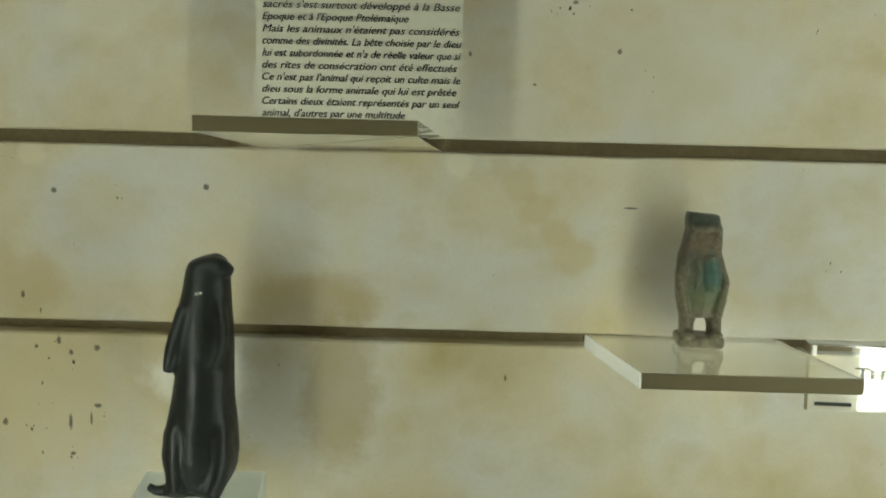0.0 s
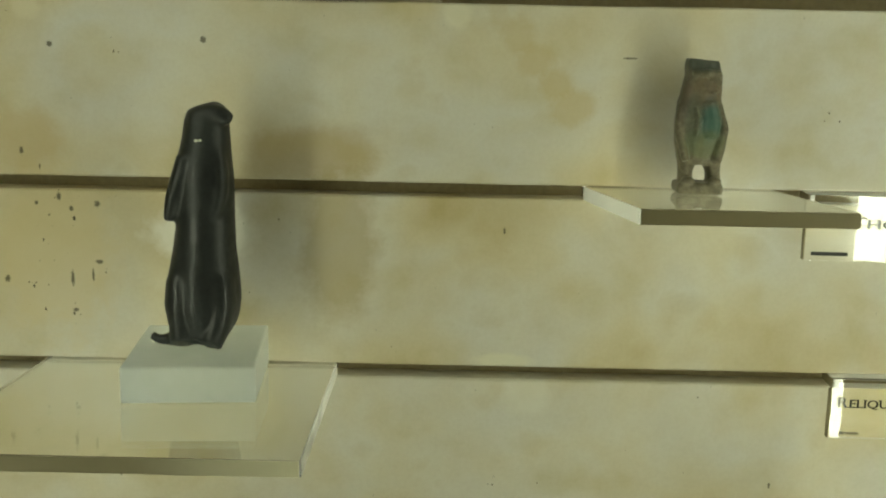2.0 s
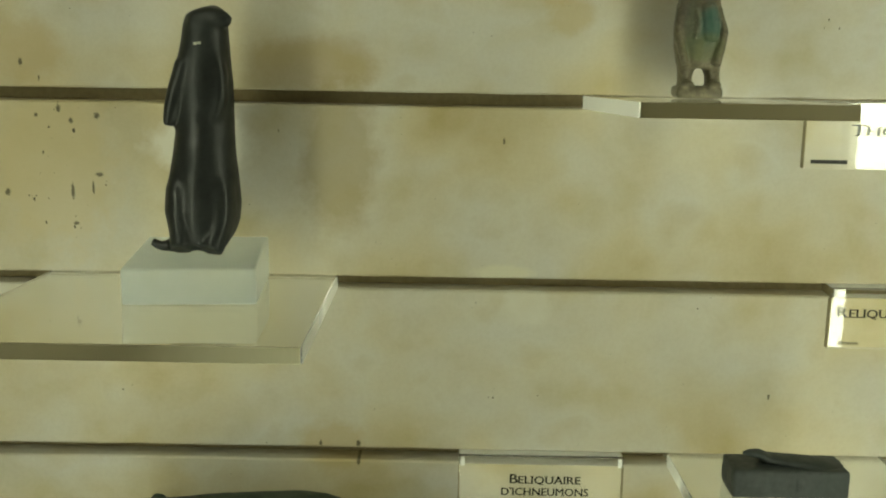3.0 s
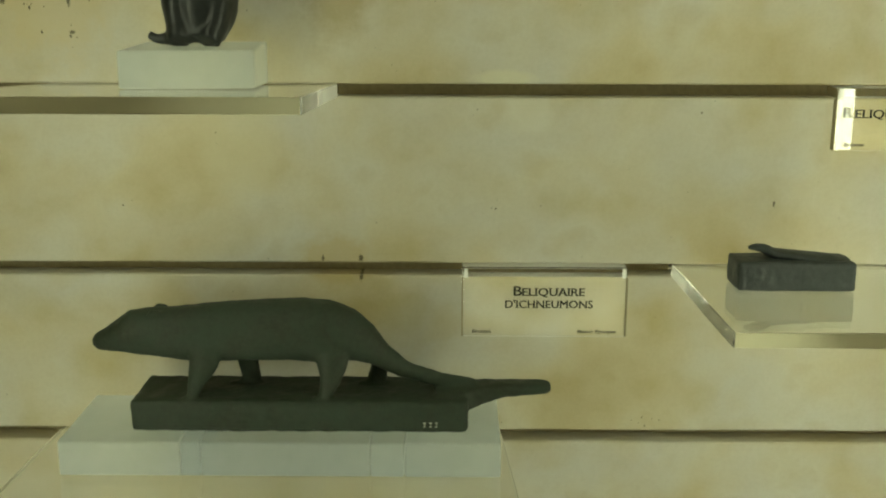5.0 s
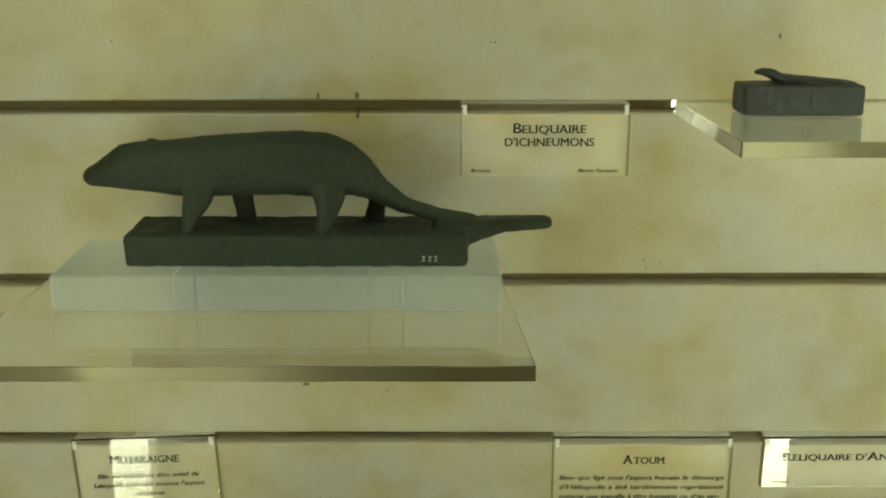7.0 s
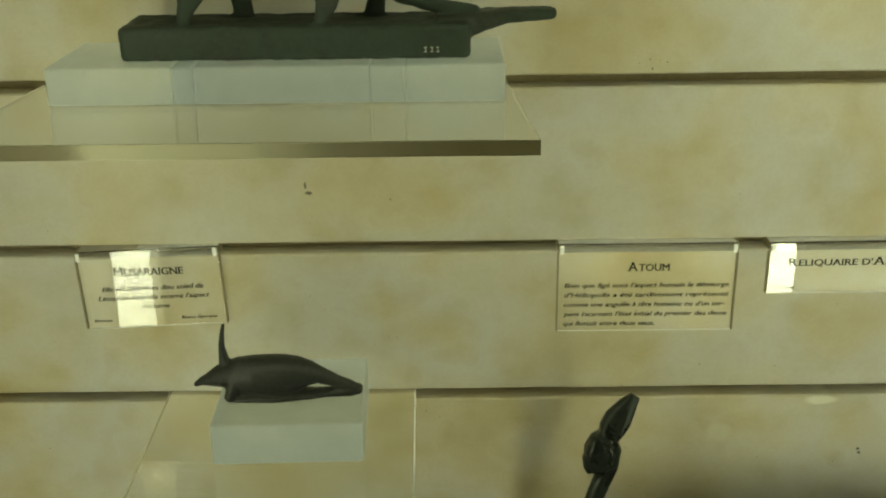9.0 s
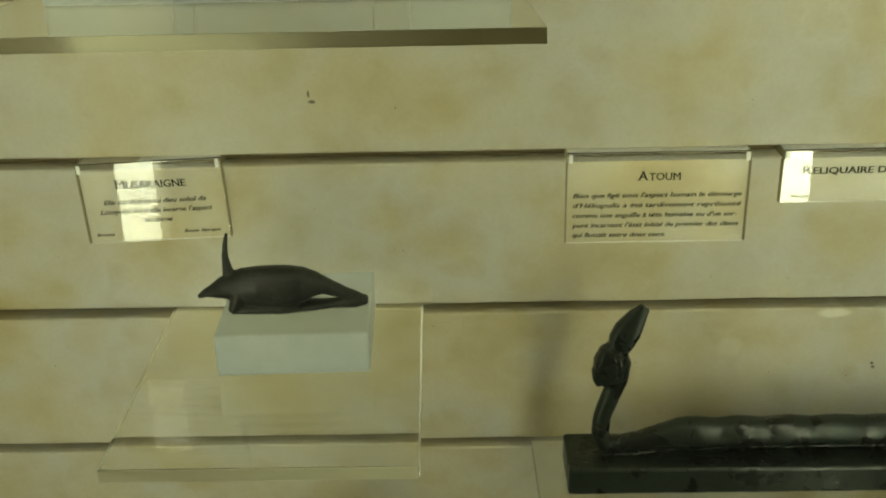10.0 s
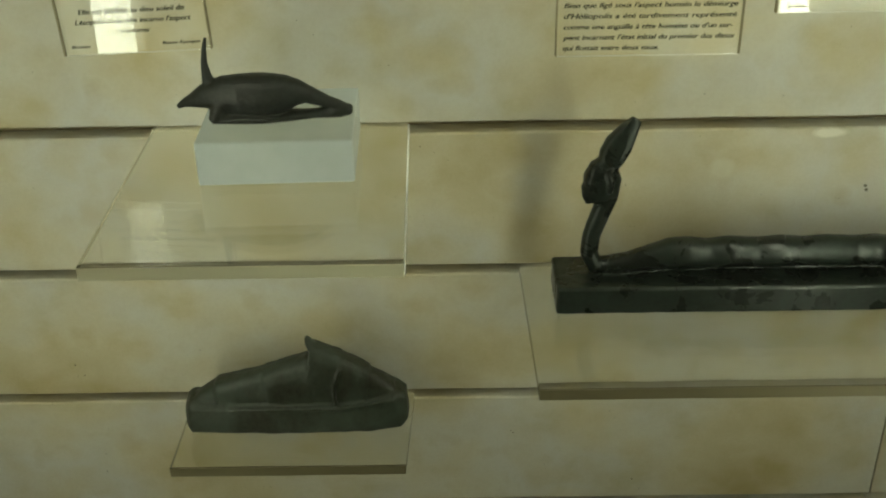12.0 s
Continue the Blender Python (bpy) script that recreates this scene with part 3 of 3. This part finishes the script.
def baboon():
    bm = bmesh.new()
    box(bm, -0.0120, 0.0142, -0.013, 0.013, 0.0, 0.0064, 0.002)
    for x, r in ((-0.0062, 0.0043), (0.0095, 0.0043)):
        tube(bm, [(x, 0, 0.004, r, 0.008), (x, 0, 0.012, r, 0.008), (x * 0.9, 0, 0.019, 0.0056, 0.009)], 16)
        ball(bm, x, -0.010, 0.0074, 0.0040, 0.005, 0.0024)
    tube(bm, [(0.0014, 0, 0.0160, 0.0118, 0.009), (0.0012, 0, 0.022, 0.0134, 0.011), (0.0008, 0, 0.029, 0.0144, 0.012), (0.0003, 0, 0.038, 0.0140, 0.012),
              (0, 0, 0.047, 0.0128, 0.0115), (0.0008, 0, 0.054, 0.0110, 0.010)], 24, 2.6)
    # mane down to the shoulders, then the head with its flat crest
    tube(bm, [(-0.0006, 0.002, 0.046, 0.0122, 0.0105), (0.0004, 0.001, 0.052, 0.0116, 0.0105), (0.0010, 0, 0.058, 0.0110, 0.0105), (0.0014, 0, 0.0635, 0.0102, 0.0098), (0.0010, 0, 0.0672, 0.0090, 0.009)], 22, 3.0)
    tube(bm, [(0.0006, 0, 0.0655, 0.0096, 0.0092), (0.0004, 0, 0.0690, 0.0096, 0.009), (0.0006, 0, 0.0716, 0.0088, 0.0082)], 22, 3.6)
    # muzzle to one side, brow, arms to the knees
    tube(bm, [(0.004, -0.006, 0.0585, 0.0056, 0.0058), (0.0068, -0.0095, 0.0580, 0.0046, 0.0044), (0.0085, -0.0110, 0.0574, 0.0034, 0.003)], 14)
    tube(bm, [(-0.006, -0.009, 0.0640, 0.002, 0.002), (0.002, -0.0106, 0.0646, 0.0022, 0.0024), (0.0095, -0.008, 0.0638, 0.002, 0.002)], 10)
    for s, lean in ((-1, 0.0), (1, 0.0016)):
        tube(bm, [(s * 0.0105, -0.002, 0.047, 0.0026, 0.005), (s * 0.0118 + lean, -0.006, 0.034, 0.0030, 0.005), (s * 0.0098 + lean, -0.0100, 0.026, 0.0028, 0.004), (s * 0.0078 + lean, -0.0112, 0.018, 0.0026, 0.003)], 12)
    tube(bm, [(0.004, -0.0105, 0.049, 0.004, 0.003), (0.0058, -0.0128, 0.040, 0.0050, 0.003), (0.006, -0.0115, 0.031, 0.004, 0.003)], 12)
    tube(bm, [(-0.0035, -0.0108, 0.047, 0.0014, 0.002), (-0.0015, -0.0122, 0.040, 0.0016, 0.002), (-0.0030, -0.0118, 0.032, 0.0013, 0.002)], 10)
    return statue("baboon_figurine", bm, FAIENCE, "green and brown faience baboon standing on a clear shelf", "statuette", pose(0.2262, -0.028, S[1] + 0.0014, -2.5, 0, -3) @ Matrix.Diagonal((0.93, 1, 0.995, 1)), 0.0007, 3, 0.0009)


def walking_ichneumon():
    bm = bmesh.new()
    # long box base with a tongue that carries the tail
    box(bm, -0.0863, 0.1058, -0.0200, 0.0240, 0.0, 0.0188, 0.0026)
    tube(bm, [(0.088, 0.001, 0.0130, 0.0080, 0.0160), (0.104, 0.001, 0.0155, 0.0072, 0.0120), (0.114, 0.001, 0.0178, 0.0056, 0.0095), (0.128, 0.001, 0.0200, 0.0040, 0.0075), (0.1505, 0.001, 0.0206, 0.0034, 0.0064), (0.1538, 0.001, 0.0206, 0.0022, 0.0045)], 20, 3.5)
    # body from muzzle to rump, running out into the tail
    tube(bm, [(-0.1107, 0, 0.0466, 0.0022, 0.0024), (-0.1078, 0, 0.0474, 0.0048, 0.0046), (-0.0997, 0, 0.0492, 0.0078, 0.0072), (-0.087, 0, 0.0534, 0.0130, 0.0105), (-0.0725, 0, 0.0536, 0.0146, 0.0122),
              (-0.056, 0, 0.0532, 0.0163, 0.0134), (-0.040, 0, 0.0538, 0.0172, 0.0144), (-0.0174, 0, 0.0549, 0.0176, 0.0152), (0.0, 0, 0.0553, 0.0180, 0.0156), (0.0117, 0, 0.0555, 0.0182, 0.0160),
              (0.0247, 0, 0.0542, 0.0183, 0.0155), (0.0360, 0, 0.0520, 0.0158, 0.0135), (0.0460, 0, 0.0472, 0.0115, 0.0105), (0.0560, 0, 0.0398, 0.0072, 0.0072),
              (0.068, 0, 0.0320, 0.0050, 0.0055), (0.080, 0, 0.0278, 0.0043, 0.0048), (0.092, 0, 0.0246, 0.0040, 0.0045), (0.110, 0, 0.0222, 0.0034, 0.004)], 28)
    for y in (-0.0075, 0.0075):
        ball(bm, -0.0720, y, 0.0660, 0.0044, 0.0022, 0.0024)
    # legs: near and far pair, each on a narrow paw
    tube(bm, [(-0.0430, -0.0075, 0.0500, 0.0115, 0.006), (-0.0450, -0.0105, 0.0380, 0.0085, 0.0055), (-0.0488, -0.0122, 0.0285, 0.0054, 0.0046), (-0.0515, -0.0135, 0.0195, 0.0034, 0.004)], 16)
    tube(bm, [(-0.0500, -0.0140, 0.0185, 0.0026, 0.0032), (-0.0565, -0.0150, 0.0182, 0.0018, 0.003)], 12)
    tube(bm, [(-0.0255, 0.0080, 0.0470, 0.0080, 0.005), (-0.0235, 0.0105, 0.0340, 0.0062, 0.0046), (-0.0220, 0.0125, 0.0185, 0.0056, 0.0042)], 16)
    tube(bm, [(-0.0225, 0.0115, 0.0188, 0.0024, 0.004), (-0.0335, 0.0105, 0.0184, 0.0016, 0.003)], 12)
    tube(bm, [(0.0270, -0.0075, 0.0500, 0.0125, 0.006), (0.0285, -0.0105, 0.0380, 0.0090, 0.0058), (0.0272, -0.0122, 0.0290, 0.0064, 0.0048), (0.0235, -0.0135, 0.0195, 0.0034, 0.004)], 16)
    tube(bm, [(0.0240, -0.0140, 0.0185, 0.0026, 0.0032), (0.0185, -0.0150, 0.0182, 0.0018, 0.003)], 12)
    tube(bm, [(0.0380, 0.0080, 0.0500, 0.0105, 0.006), (0.0490, 0.0105, 0.0410, 0.0066, 0.005), (0.0540, 0.0120, 0.0315, 0.0054, 0.0044), (0.0515, 0.0125, 0.0185, 0.0058, 0.0045)], 16)
    tube(bm, [(0.0510, 0.0115, 0.0188, 0.0024, 0.004), (0.0420, 0.0105, 0.0184, 0.0016, 0.003)], 12)
    ob = statue("ichneumon_reliquary", bm, GREEN_BRONZE, "green bronze ichneumon walking on a long box on frosted acrylic", "statuette", pose(0, -0.044, 1.2005), 0.0010, 3, 0.0014)
    bm = bmesh.new()
    for x, w in ((0.0800, 0.0018), (0.0836, 0.0016), (0.0868, 0.0016)):
        box(bm, x, x + w, -0.0204, -0.0190, 0.0062, 0.0067)
        box(bm, x + w * 0.5, x + w * 0.5 + 0.0004, -0.0204, -0.0190, 0.0042, 0.0064)
        box(bm, x, x + w, -0.0204, -0.0190, 0.0039, 0.0043)
    part("inventory_mark", bm, WHITE_INK, ob, "small white painted mark")
    return ob


def bronze_box():
    bm = bmesh.new()
    box(bm, -0.0342, 0.0338, -0.0135, 0.0135, 0.0, 0.0176, 0.0018)
    box(bm, 0.0035, 0.0045, -0.0142, -0.0130, 0.0060, 0.0130)
    at = pose(0.2845, -0.053, S[3] + 0.0013, -1.4) @ Matrix.Diagonal((0.945, 1, 0.94, 1))
    body = statue("bronze_box", bm, GREY_BRONZE, "small grey-green bronze box with an eel on its lid", "reliquary", at, 0.0008, 2, 0.0012)
    # the eel on the lid: a pointed head that juts over, the body sinking away
    bm = tube(bmesh.new(), [(-0.0268, -0.003, 0.0240, 0.0010, 0.0016), (-0.0225, -0.003, 0.0244, 0.0021, 0.003), (-0.0175, -0.002, 0.0234, 0.0028, 0.0042), (-0.0105, 0, 0.0198, 0.0034, 0.006),
              (0.006, 0, 0.0178, 0.0036, 0.009), (0.022, 0, 0.0164, 0.0034, 0.0105), (0.0325, 0, 0.0150, 0.0030, 0.010)], 18)
    lid = statue("lid_eel", bm, GREY_BRONZE, "", "", at, 0.0008, 2, 0.0008)
    lid.parent, lid.matrix_local = body, Matrix.Identity(4)
    return body


def shrew():
    bm = bmesh.new()
    # body with a long muzzle, running out into the tail
    tube(bm, [(-0.0515, 0, 0.0085, 0.0012, 0.0013), (-0.0475, 0, 0.0110, 0.0026, 0.0026), (-0.0422, 0, 0.0125, 0.0042, 0.0042), (-0.0349, 0, 0.0152, 0.0072, 0.0065), (-0.0236, 0, 0.0158, 0.0118, 0.0095),
              (-0.0130, 0, 0.0160, 0.0130, 0.0115), (-0.0018, 0, 0.0160, 0.0135, 0.012), (0.0080, 0, 0.0166, 0.0125, 0.0118), (0.0147, 0, 0.0176, 0.0108, 0.010), (0.0215, 0, 0.0176, 0.0078, 0.0075), (0.0275, 0, 0.0162, 0.0052, 0.0055),
              (0.0386, 0, 0.0118, 0.0036, 0.0042), (0.0480, 0, 0.0086, 0.0030, 0.0038)], 26)
    # raised spike behind the head
    tube(bm, [(-0.0300, 0, 0.0210, 0.0050, 0.004), (-0.0318, 0, 0.0285, 0.0030, 0.0024), (-0.0322, 0, 0.0360, 0.0021, 0.0017), (-0.0312, 0, 0.0445, 0.0015, 0.0013), (-0.0298, 0, 0.0515, 0.0009, 0.0009)], 14)
    # crouching feet on a thin sole that meets the tail
    tube(bm, [(-0.030, -0.002, 0.0016, 0.0018, 0.007), (-0.020, -0.002, 0.0032, 0.0036, 0.0085), (0.0, -0.002, 0.0036, 0.0036, 0.009), (0.016, -0.001, 0.0038, 0.0030, 0.007), (0.032, 0, 0.0045, 0.0026, 0.005), (0.046, 0, 0.0062, 0.0042, 0.005), (0.0515, 0, 0.0070, 0.0036, 0.004), (0.0535, 0, 0.0070, 0.0022, 0.0025)], 18)
    tube(bm, [(-0.0240, -0.004, 0.0140, 0.0062, 0.005), (-0.0265, -0.005, 0.0070, 0.0048, 0.005), (-0.0295, -0.006, 0.0018, 0.0032, 0.005)], 14)
    return statue("shrew_figurine", bm, DARK_BRONZE, "dark bronze shrew with a raised spike on a frosted block", "statuette", pose(-0.0155, -0.0575, 0.9872, 0, 0, -2), 0.0007, 3, 0.0007)


def eel():
    bm = bmesh.new()
    # box base
    box(bm, 0.0028, 0.264, -0.022, 0.022, 0.0, 0.0198, 0.0016)
    # body along the lid, then the raised neck
    tube(bm, [(0.258, 0.003, 0.026, 0.004, 0.004), (0.245, 0.003, 0.0290, 0.0085, 0.008), (0.228, 0.003, 0.0312, 0.0100, 0.010), (0.213, 0.003, 0.0320, 0.0106, 0.0105), (0.198, 0.003, 0.0316, 0.0101, 0.0100), (0.182, 0.003, 0.0321, 0.0106, 0.0105),
              (0.166, 0.003, 0.0316, 0.0101, 0.0100), (0.150, 0.003, 0.0321, 0.0107, 0.0105), (0.135, 0.003, 0.0316, 0.0101, 0.0100), (0.118, 0.003, 0.0320, 0.0106, 0.0104), (0.1035, 0.003, 0.0313, 0.0098, 0.0098), (0.090, 0.003, 0.0318, 0.0108, 0.0106), (0.078, 0.003, 0.0314, 0.0104, 0.0102), (0.066, 0.003, 0.0286, 0.0084, 0.0092),
              (0.052, 0.002, 0.0262, 0.0066, 0.008), (0.038, 0.001, 0.0248, 0.0058, 0.007), (0.0290, 0, 0.0256, 0.0060, 0.0065), (0.0250, 0, 0.0345, 0.0060, 0.006), (0.0258, 0, 0.0470, 0.0060, 0.0056),
              (0.0305, 0, 0.0620, 0.0063, 0.006), (0.0350, 0, 0.0750, 0.0066, 0.0065), (0.0368, 0, 0.0870, 0.0064, 0.0065), (0.0350, 0, 0.0960, 0.0048, 0.005)], 22)
    # face, wig and the lappet beside it
    tube(bm, [(0.0290, 0, 0.0720, 0.0046, 0.0060), (0.0278, 0, 0.0790, 0.0082, 0.0085), (0.0280, 0, 0.0870, 0.0094, 0.0092), (0.0300, 0, 0.0945, 0.0080, 0.0080), (0.0325, 0, 0.0985, 0.0052, 0.0055)], 18, 3.0)
    tube(bm, [(0.0235, -0.001, 0.0885, 0.0038, 0.0060), (0.0212, -0.001, 0.0820, 0.0038, 0.0055), (0.0214, -0.001, 0.0755, 0.0030, 0.0042), (0.0228, -0.001, 0.0708, 0.0020, 0.0026)], 12)
    tube(bm, [(0.0330, -0.0080, 0.0960, 0.0022, 0.0022), (0.0352, -0.0086, 0.0890, 0.0022, 0.0024), (0.0345, -0.0080, 0.0810, 0.0018, 0.002)], 12)
    # tall slanting crown, broad below and pointed above
    tube(bm, [(0.0335, 0, 0.0955, 0.0062, 0.006), (0.0362, 0, 0.1030, 0.0086, 0.0068), (0.0400, 0, 0.1110, 0.0088, 0.0062), (0.0452, 0, 0.1200, 0.0062, 0.0048), (0.0502, 0, 0.1272, 0.0034, 0.0030)], 18, 3.2)
    return statue("eel_reliquary", bm, EEL_BRONZE, "dark green bronze eel with crowned raised head on a box", "statuette", pose(0.160, -0.046, S[7], 0, 0, 0), 0.0011, 3, 0.0007)


def fish():
    bm = bmesh.new()
    tube(bm, [(-0.0755, 0, 0.0110, 0.0080, 0.009), (-0.072, 0, 0.0110, 0.0105, 0.0125), (-0.040, 0, 0.0100, 0.0100, 0.014), (0.0, 0, 0.0100, 0.0100, 0.0145), (0.050, 0, 0.0105, 0.0100, 0.014), (0.068, 0, 0.0140, 0.0125, 0.012), (0.0745, 0, 0.0145, 0.0085, 0.008)], 24, 4.0)
    low = 0.012
    for x0, x1, h0, h1, d in ((-0.070, -0.052, 0.020, 0.0305, 0.008), (-0.052, -0.018, 0.0305, 0.0375, 0.010), (-0.018, 0.010, 0.0375, 0.0455, 0.011), (0.0095, 0.0275, 0.0535, 0.0465, 0.011), (0.0275, 0.0465, 0.0465, 0.0375, 0.0105), (0.0465, 0.0635, 0.0375, 0.028, 0.009), (0.0635, 0.072, 0.028, 0.020, 0.007)):
        tube(bm, [(x0 - 0.001, 0, (low + h0) / 2, (h0 - low) / 2, d), (x1 + 0.001, 0, (low + h1) / 2, (h1 - low) / 2, d)], 20, 3.0)
    tube(bm, [(0.014, -0.001, 0.048, 0.004, 0.006), (0.0105, -0.001, 0.0535, 0.0026, 0.004), (0.0095, -0.001, 0.0560, 0.0014, 0.002)], 12)
    tube(bm, [(0.031, -0.0095, 0.040, 0.0012, 0.0016), (0.0265, -0.0115, 0.032, 0.0012, 0.0016), (0.0265, -0.0125, 0.024, 0.0012, 0.0016), (0.0280, -0.0130, 0.018, 0.0012, 0.0016)], 8)
    tube(bm, [(-0.070, -0.0115, 0.0165, 0.0012, 0.0014), (0.030, -0.0140, 0.0180, 0.0012, 0.0014), (0.066, -0.0115, 0.0215, 0.0012, 0.0014)], 8)
    return statue("fish_reliquary", bm, FISH_BRONZE, "green bronze fish with a raised fin on a base", "statuette", pose(-0.0153, -0.040, S[8], 0, 0, 0) @ Matrix.Diagonal((1.045, 1.05, 1.36, 1)), 0.0009, 2, 0.0014)


standing_ichneumon()
baboon()
walking_ichneumon()
bronze_box()
shrew()
eel()
fish()


# ---- labels ----
def tag(slot, x0, x1, drop, label, roll=0.0, turn=0.0, out=0.0):
    """A clear label that hangs by a lip from a slot; the words are printed on its face."""
    z = TOP - PITCH * slot
    root = thing("label_holder", label, "label", pose((x0 + x1) / 2, -out, z - 0.0006, 0, roll, turn), "hanging labels")
    w = (x1 - x0) / 2
    bm = box(bmesh.new(), -w, w, -0.0058, -0.0030, -drop, -0.0008, 0.0004)
    front = part("front_plate", bm, TAG_ACRYLIC, root)
    bm = box(bmesh.new(), -w, w, -0.0029, 0.014, -0.0068, -0.0008, 0.0004)
    lip = part("lip", bm, TAG_ACRYLIC, root)
    # brown strips added for the shade and refraction at the plate's side edges
    for x in (-w, w):
        bm = box(bmesh.new(), x - 0.0005, x + 0.0005, -0.0052, -0.0012, -drop, -0.0072, 0.0002)
        part("edge_shade_strip", bm, TAG_EDGE_SHADE, root).visible_shadow = False
    # white blocks added for the bright glints at the clear lip's ends
    for x in (-w + 0.0022, w - 0.0022):
        bm = box(bmesh.new(), x - 0.0012, x + 0.0012, -0.0068, -0.0060, -0.0068, -0.0010, 0.0003)
        part("lip_end", bm, SIDE, root, "white block added for the bright lip end").visible_shadow = False
    for ob in (front, lip):
        ob.visible_shadow = False
        ob.data.materials.append(TAG_EDGE_SHADE)
        ob.data.materials.append(SIDE)
        # side faces take the painted shade brown, bottom faces the painted white gleam
        for f in ob.data.polygons:
            if abs(f.normal.x) > 0.5:
                f.material_index = 1
            elif f.normal.z < -0.5:
                f.material_index = 2
    return root, w


FACE = -0.0060


def bar(root, x0, x1, z, h=0.0022):
    part("print_bar", box(bmesh.new(), x0, x1, FACE - 0.0001, FACE + 0.0001, z - h / 2, z + h / 2), INK, root)


def small_print(root, w, z, left="Bronze", right="Basse Epoque"):
    if left:
        words_on(root, "small_print", left, 0.0030, -w + 0.006, z, FACE, 0.0115, 0.2, bold=0.00012)
    if right:
        words_on(root, "small_print", right, 0.0030, w - 0.0295, z, FACE, 0.0235, 0.2, bold=0.00012)


def labels():
    root, w = tag(3, 0.1025, 0.202, 0.0440, "clear label with the heading of the ichneumon reliquary")
    caps_on(root, ["^B", "ELIQUAIRE"], 0.0066, 0.0028, -0.0180, FACE, 0.043)
    caps_on(root, ["D'ICHNEUMONS"], 0.0066, 0.0028, -0.0257, FACE, 0.053)
    small_print(root, w, -0.0415)

    root, w = tag(5, -0.149, -0.056, 0.0550, "clear label about the shrew reflecting a lamp", roll=-2.2)
    caps_on(root, ["^M", "USARAIGNE"], 0.0066, 0.0, -0.0180, FACE, 0.045)
    for i, (line, width) in enumerate((("Elle est dédiée au dieu soleil de", 0.066), ("Létopolis dont elle incarne l'aspect", 0.0725), ("nocturne", 0.0185))):
        words_on(root, "text_line", line, 0.0046, 0.001, -0.0285 - 0.0065 * i, FACE, width, 0.25, True, 0.00013)
    small_print(root, w, -0.0500)

    root, w = tag(5, 0.163, 0.2785, 0.0620, "clear label with a paragraph about Atoum")
    caps_on(root, ["^A", "TOUM"], 0.0066, 0.001, -0.0190, FACE, 0.027)
    for i, (line, width) in enumerate((("Bien que figé sous l'aspect humain le démiurge", 0.107), ("d'Héliopolis a été tardivement représenté", 0.107), ("comme une anguille à tête humaine ou d'un ser-", 0.105),
                                       ("pent incarnant l'état initial du premier des dieux", 0.107), ("qui flottait entre deux eaux.", 0.060))):
        words_on(root, "text_line", line, 0.0046, -0.0535, -0.0305 - 0.0068 * i, FACE, width, 0.25, False, 0.00013)

    root, w = tag(5, 0.2985, 0.412, 0.0360, "clear label with the heading of the eel reliquary", turn=0.7)
    caps_on(root, ["^R", "ELIQUAIRE D'", "^A", "NGUILLE"], 0.0060, 0.003, -0.0165, FACE, 0.094)
    small_print(root, w, -0.0325)

    root, w = tag(2, 0.3185, 0.432, 0.0370, "clear label whose heading begins with reliquary", turn=-1.0, out=0.001)
    caps_on(root, ["^R", "ELIQUAIRE"], 0.0068, -0.0292, -0.0180, FACE, 0.0465)
    small_print(root, w, -0.0345)

    root, w = tag(1, 0.2955, 0.408, 0.0385, "clear label naming the baboon god by a lamp reflection", turn=-3.0, out=0.003)
    caps_on(root, ["^T", "HOTH"], 0.0072, -0.010, -0.0195, FACE, 0.042)
    bar(root, -w + 0.004, -w + 0.0245, -0.0345)


def text_panel():
    root = thing("text_panel", "cream paper panel of italic French text behind acrylic", "text panel", pose(0.0423, -0.025, 1.6011) @ Matrix.Scale(0.9593, 4), "")
    bm = box(bmesh.new(), -0.0575, 0.0555, -0.0028, -0.0016, 0.0104, 0.190)
    part("paper", bm, PAPER, root, "cream paper sheet")
    lines = ("Le culte des animaux", "sacrés s'est surtout développé à la Basse", "Epoque et à l'Epoque Ptolémaïque", "Mais les animaux n'étaient pas considérés", "comme des divinités. La bête choisie par le dieu",
             "lui est subordonnée et n'a de réelle valeur que si", "des rites de consécration ont été effectués", "Ce n'est pas l'animal qui reçoit un culte mais le", "dieu sous la forme animale qui lui est prêtée",
             "Certains dieux étaient représentés par un seul", "animal, d'autres par une multitude")
    widths = (0.0, 0.108, 0.080, 0.108, 0.109, 0.109, 0.107, 0.109, 0.107, 0.109, 0.079)
    for i in range(1, len(lines)):
        words_on(root, "text_line", lines[i], 0.0058, -0.0540, 0.0185 + 0.00655 * (len(lines) - 1 - i), -0.0031, widths[i], 0.28, False, 0.00008)
    z = 0.0185 + 0.00655 * (len(lines) - 1)
    for x0, x1 in ((-0.054, -0.03), (-0.026, 0.002), (0.006, 0.022), (0.026, 0.054)):
        part("print_bar", box(bmesh.new(), x0, x1, -0.0032, -0.0029, z, z + 0.003), INK, root)


labels()
text_panel()
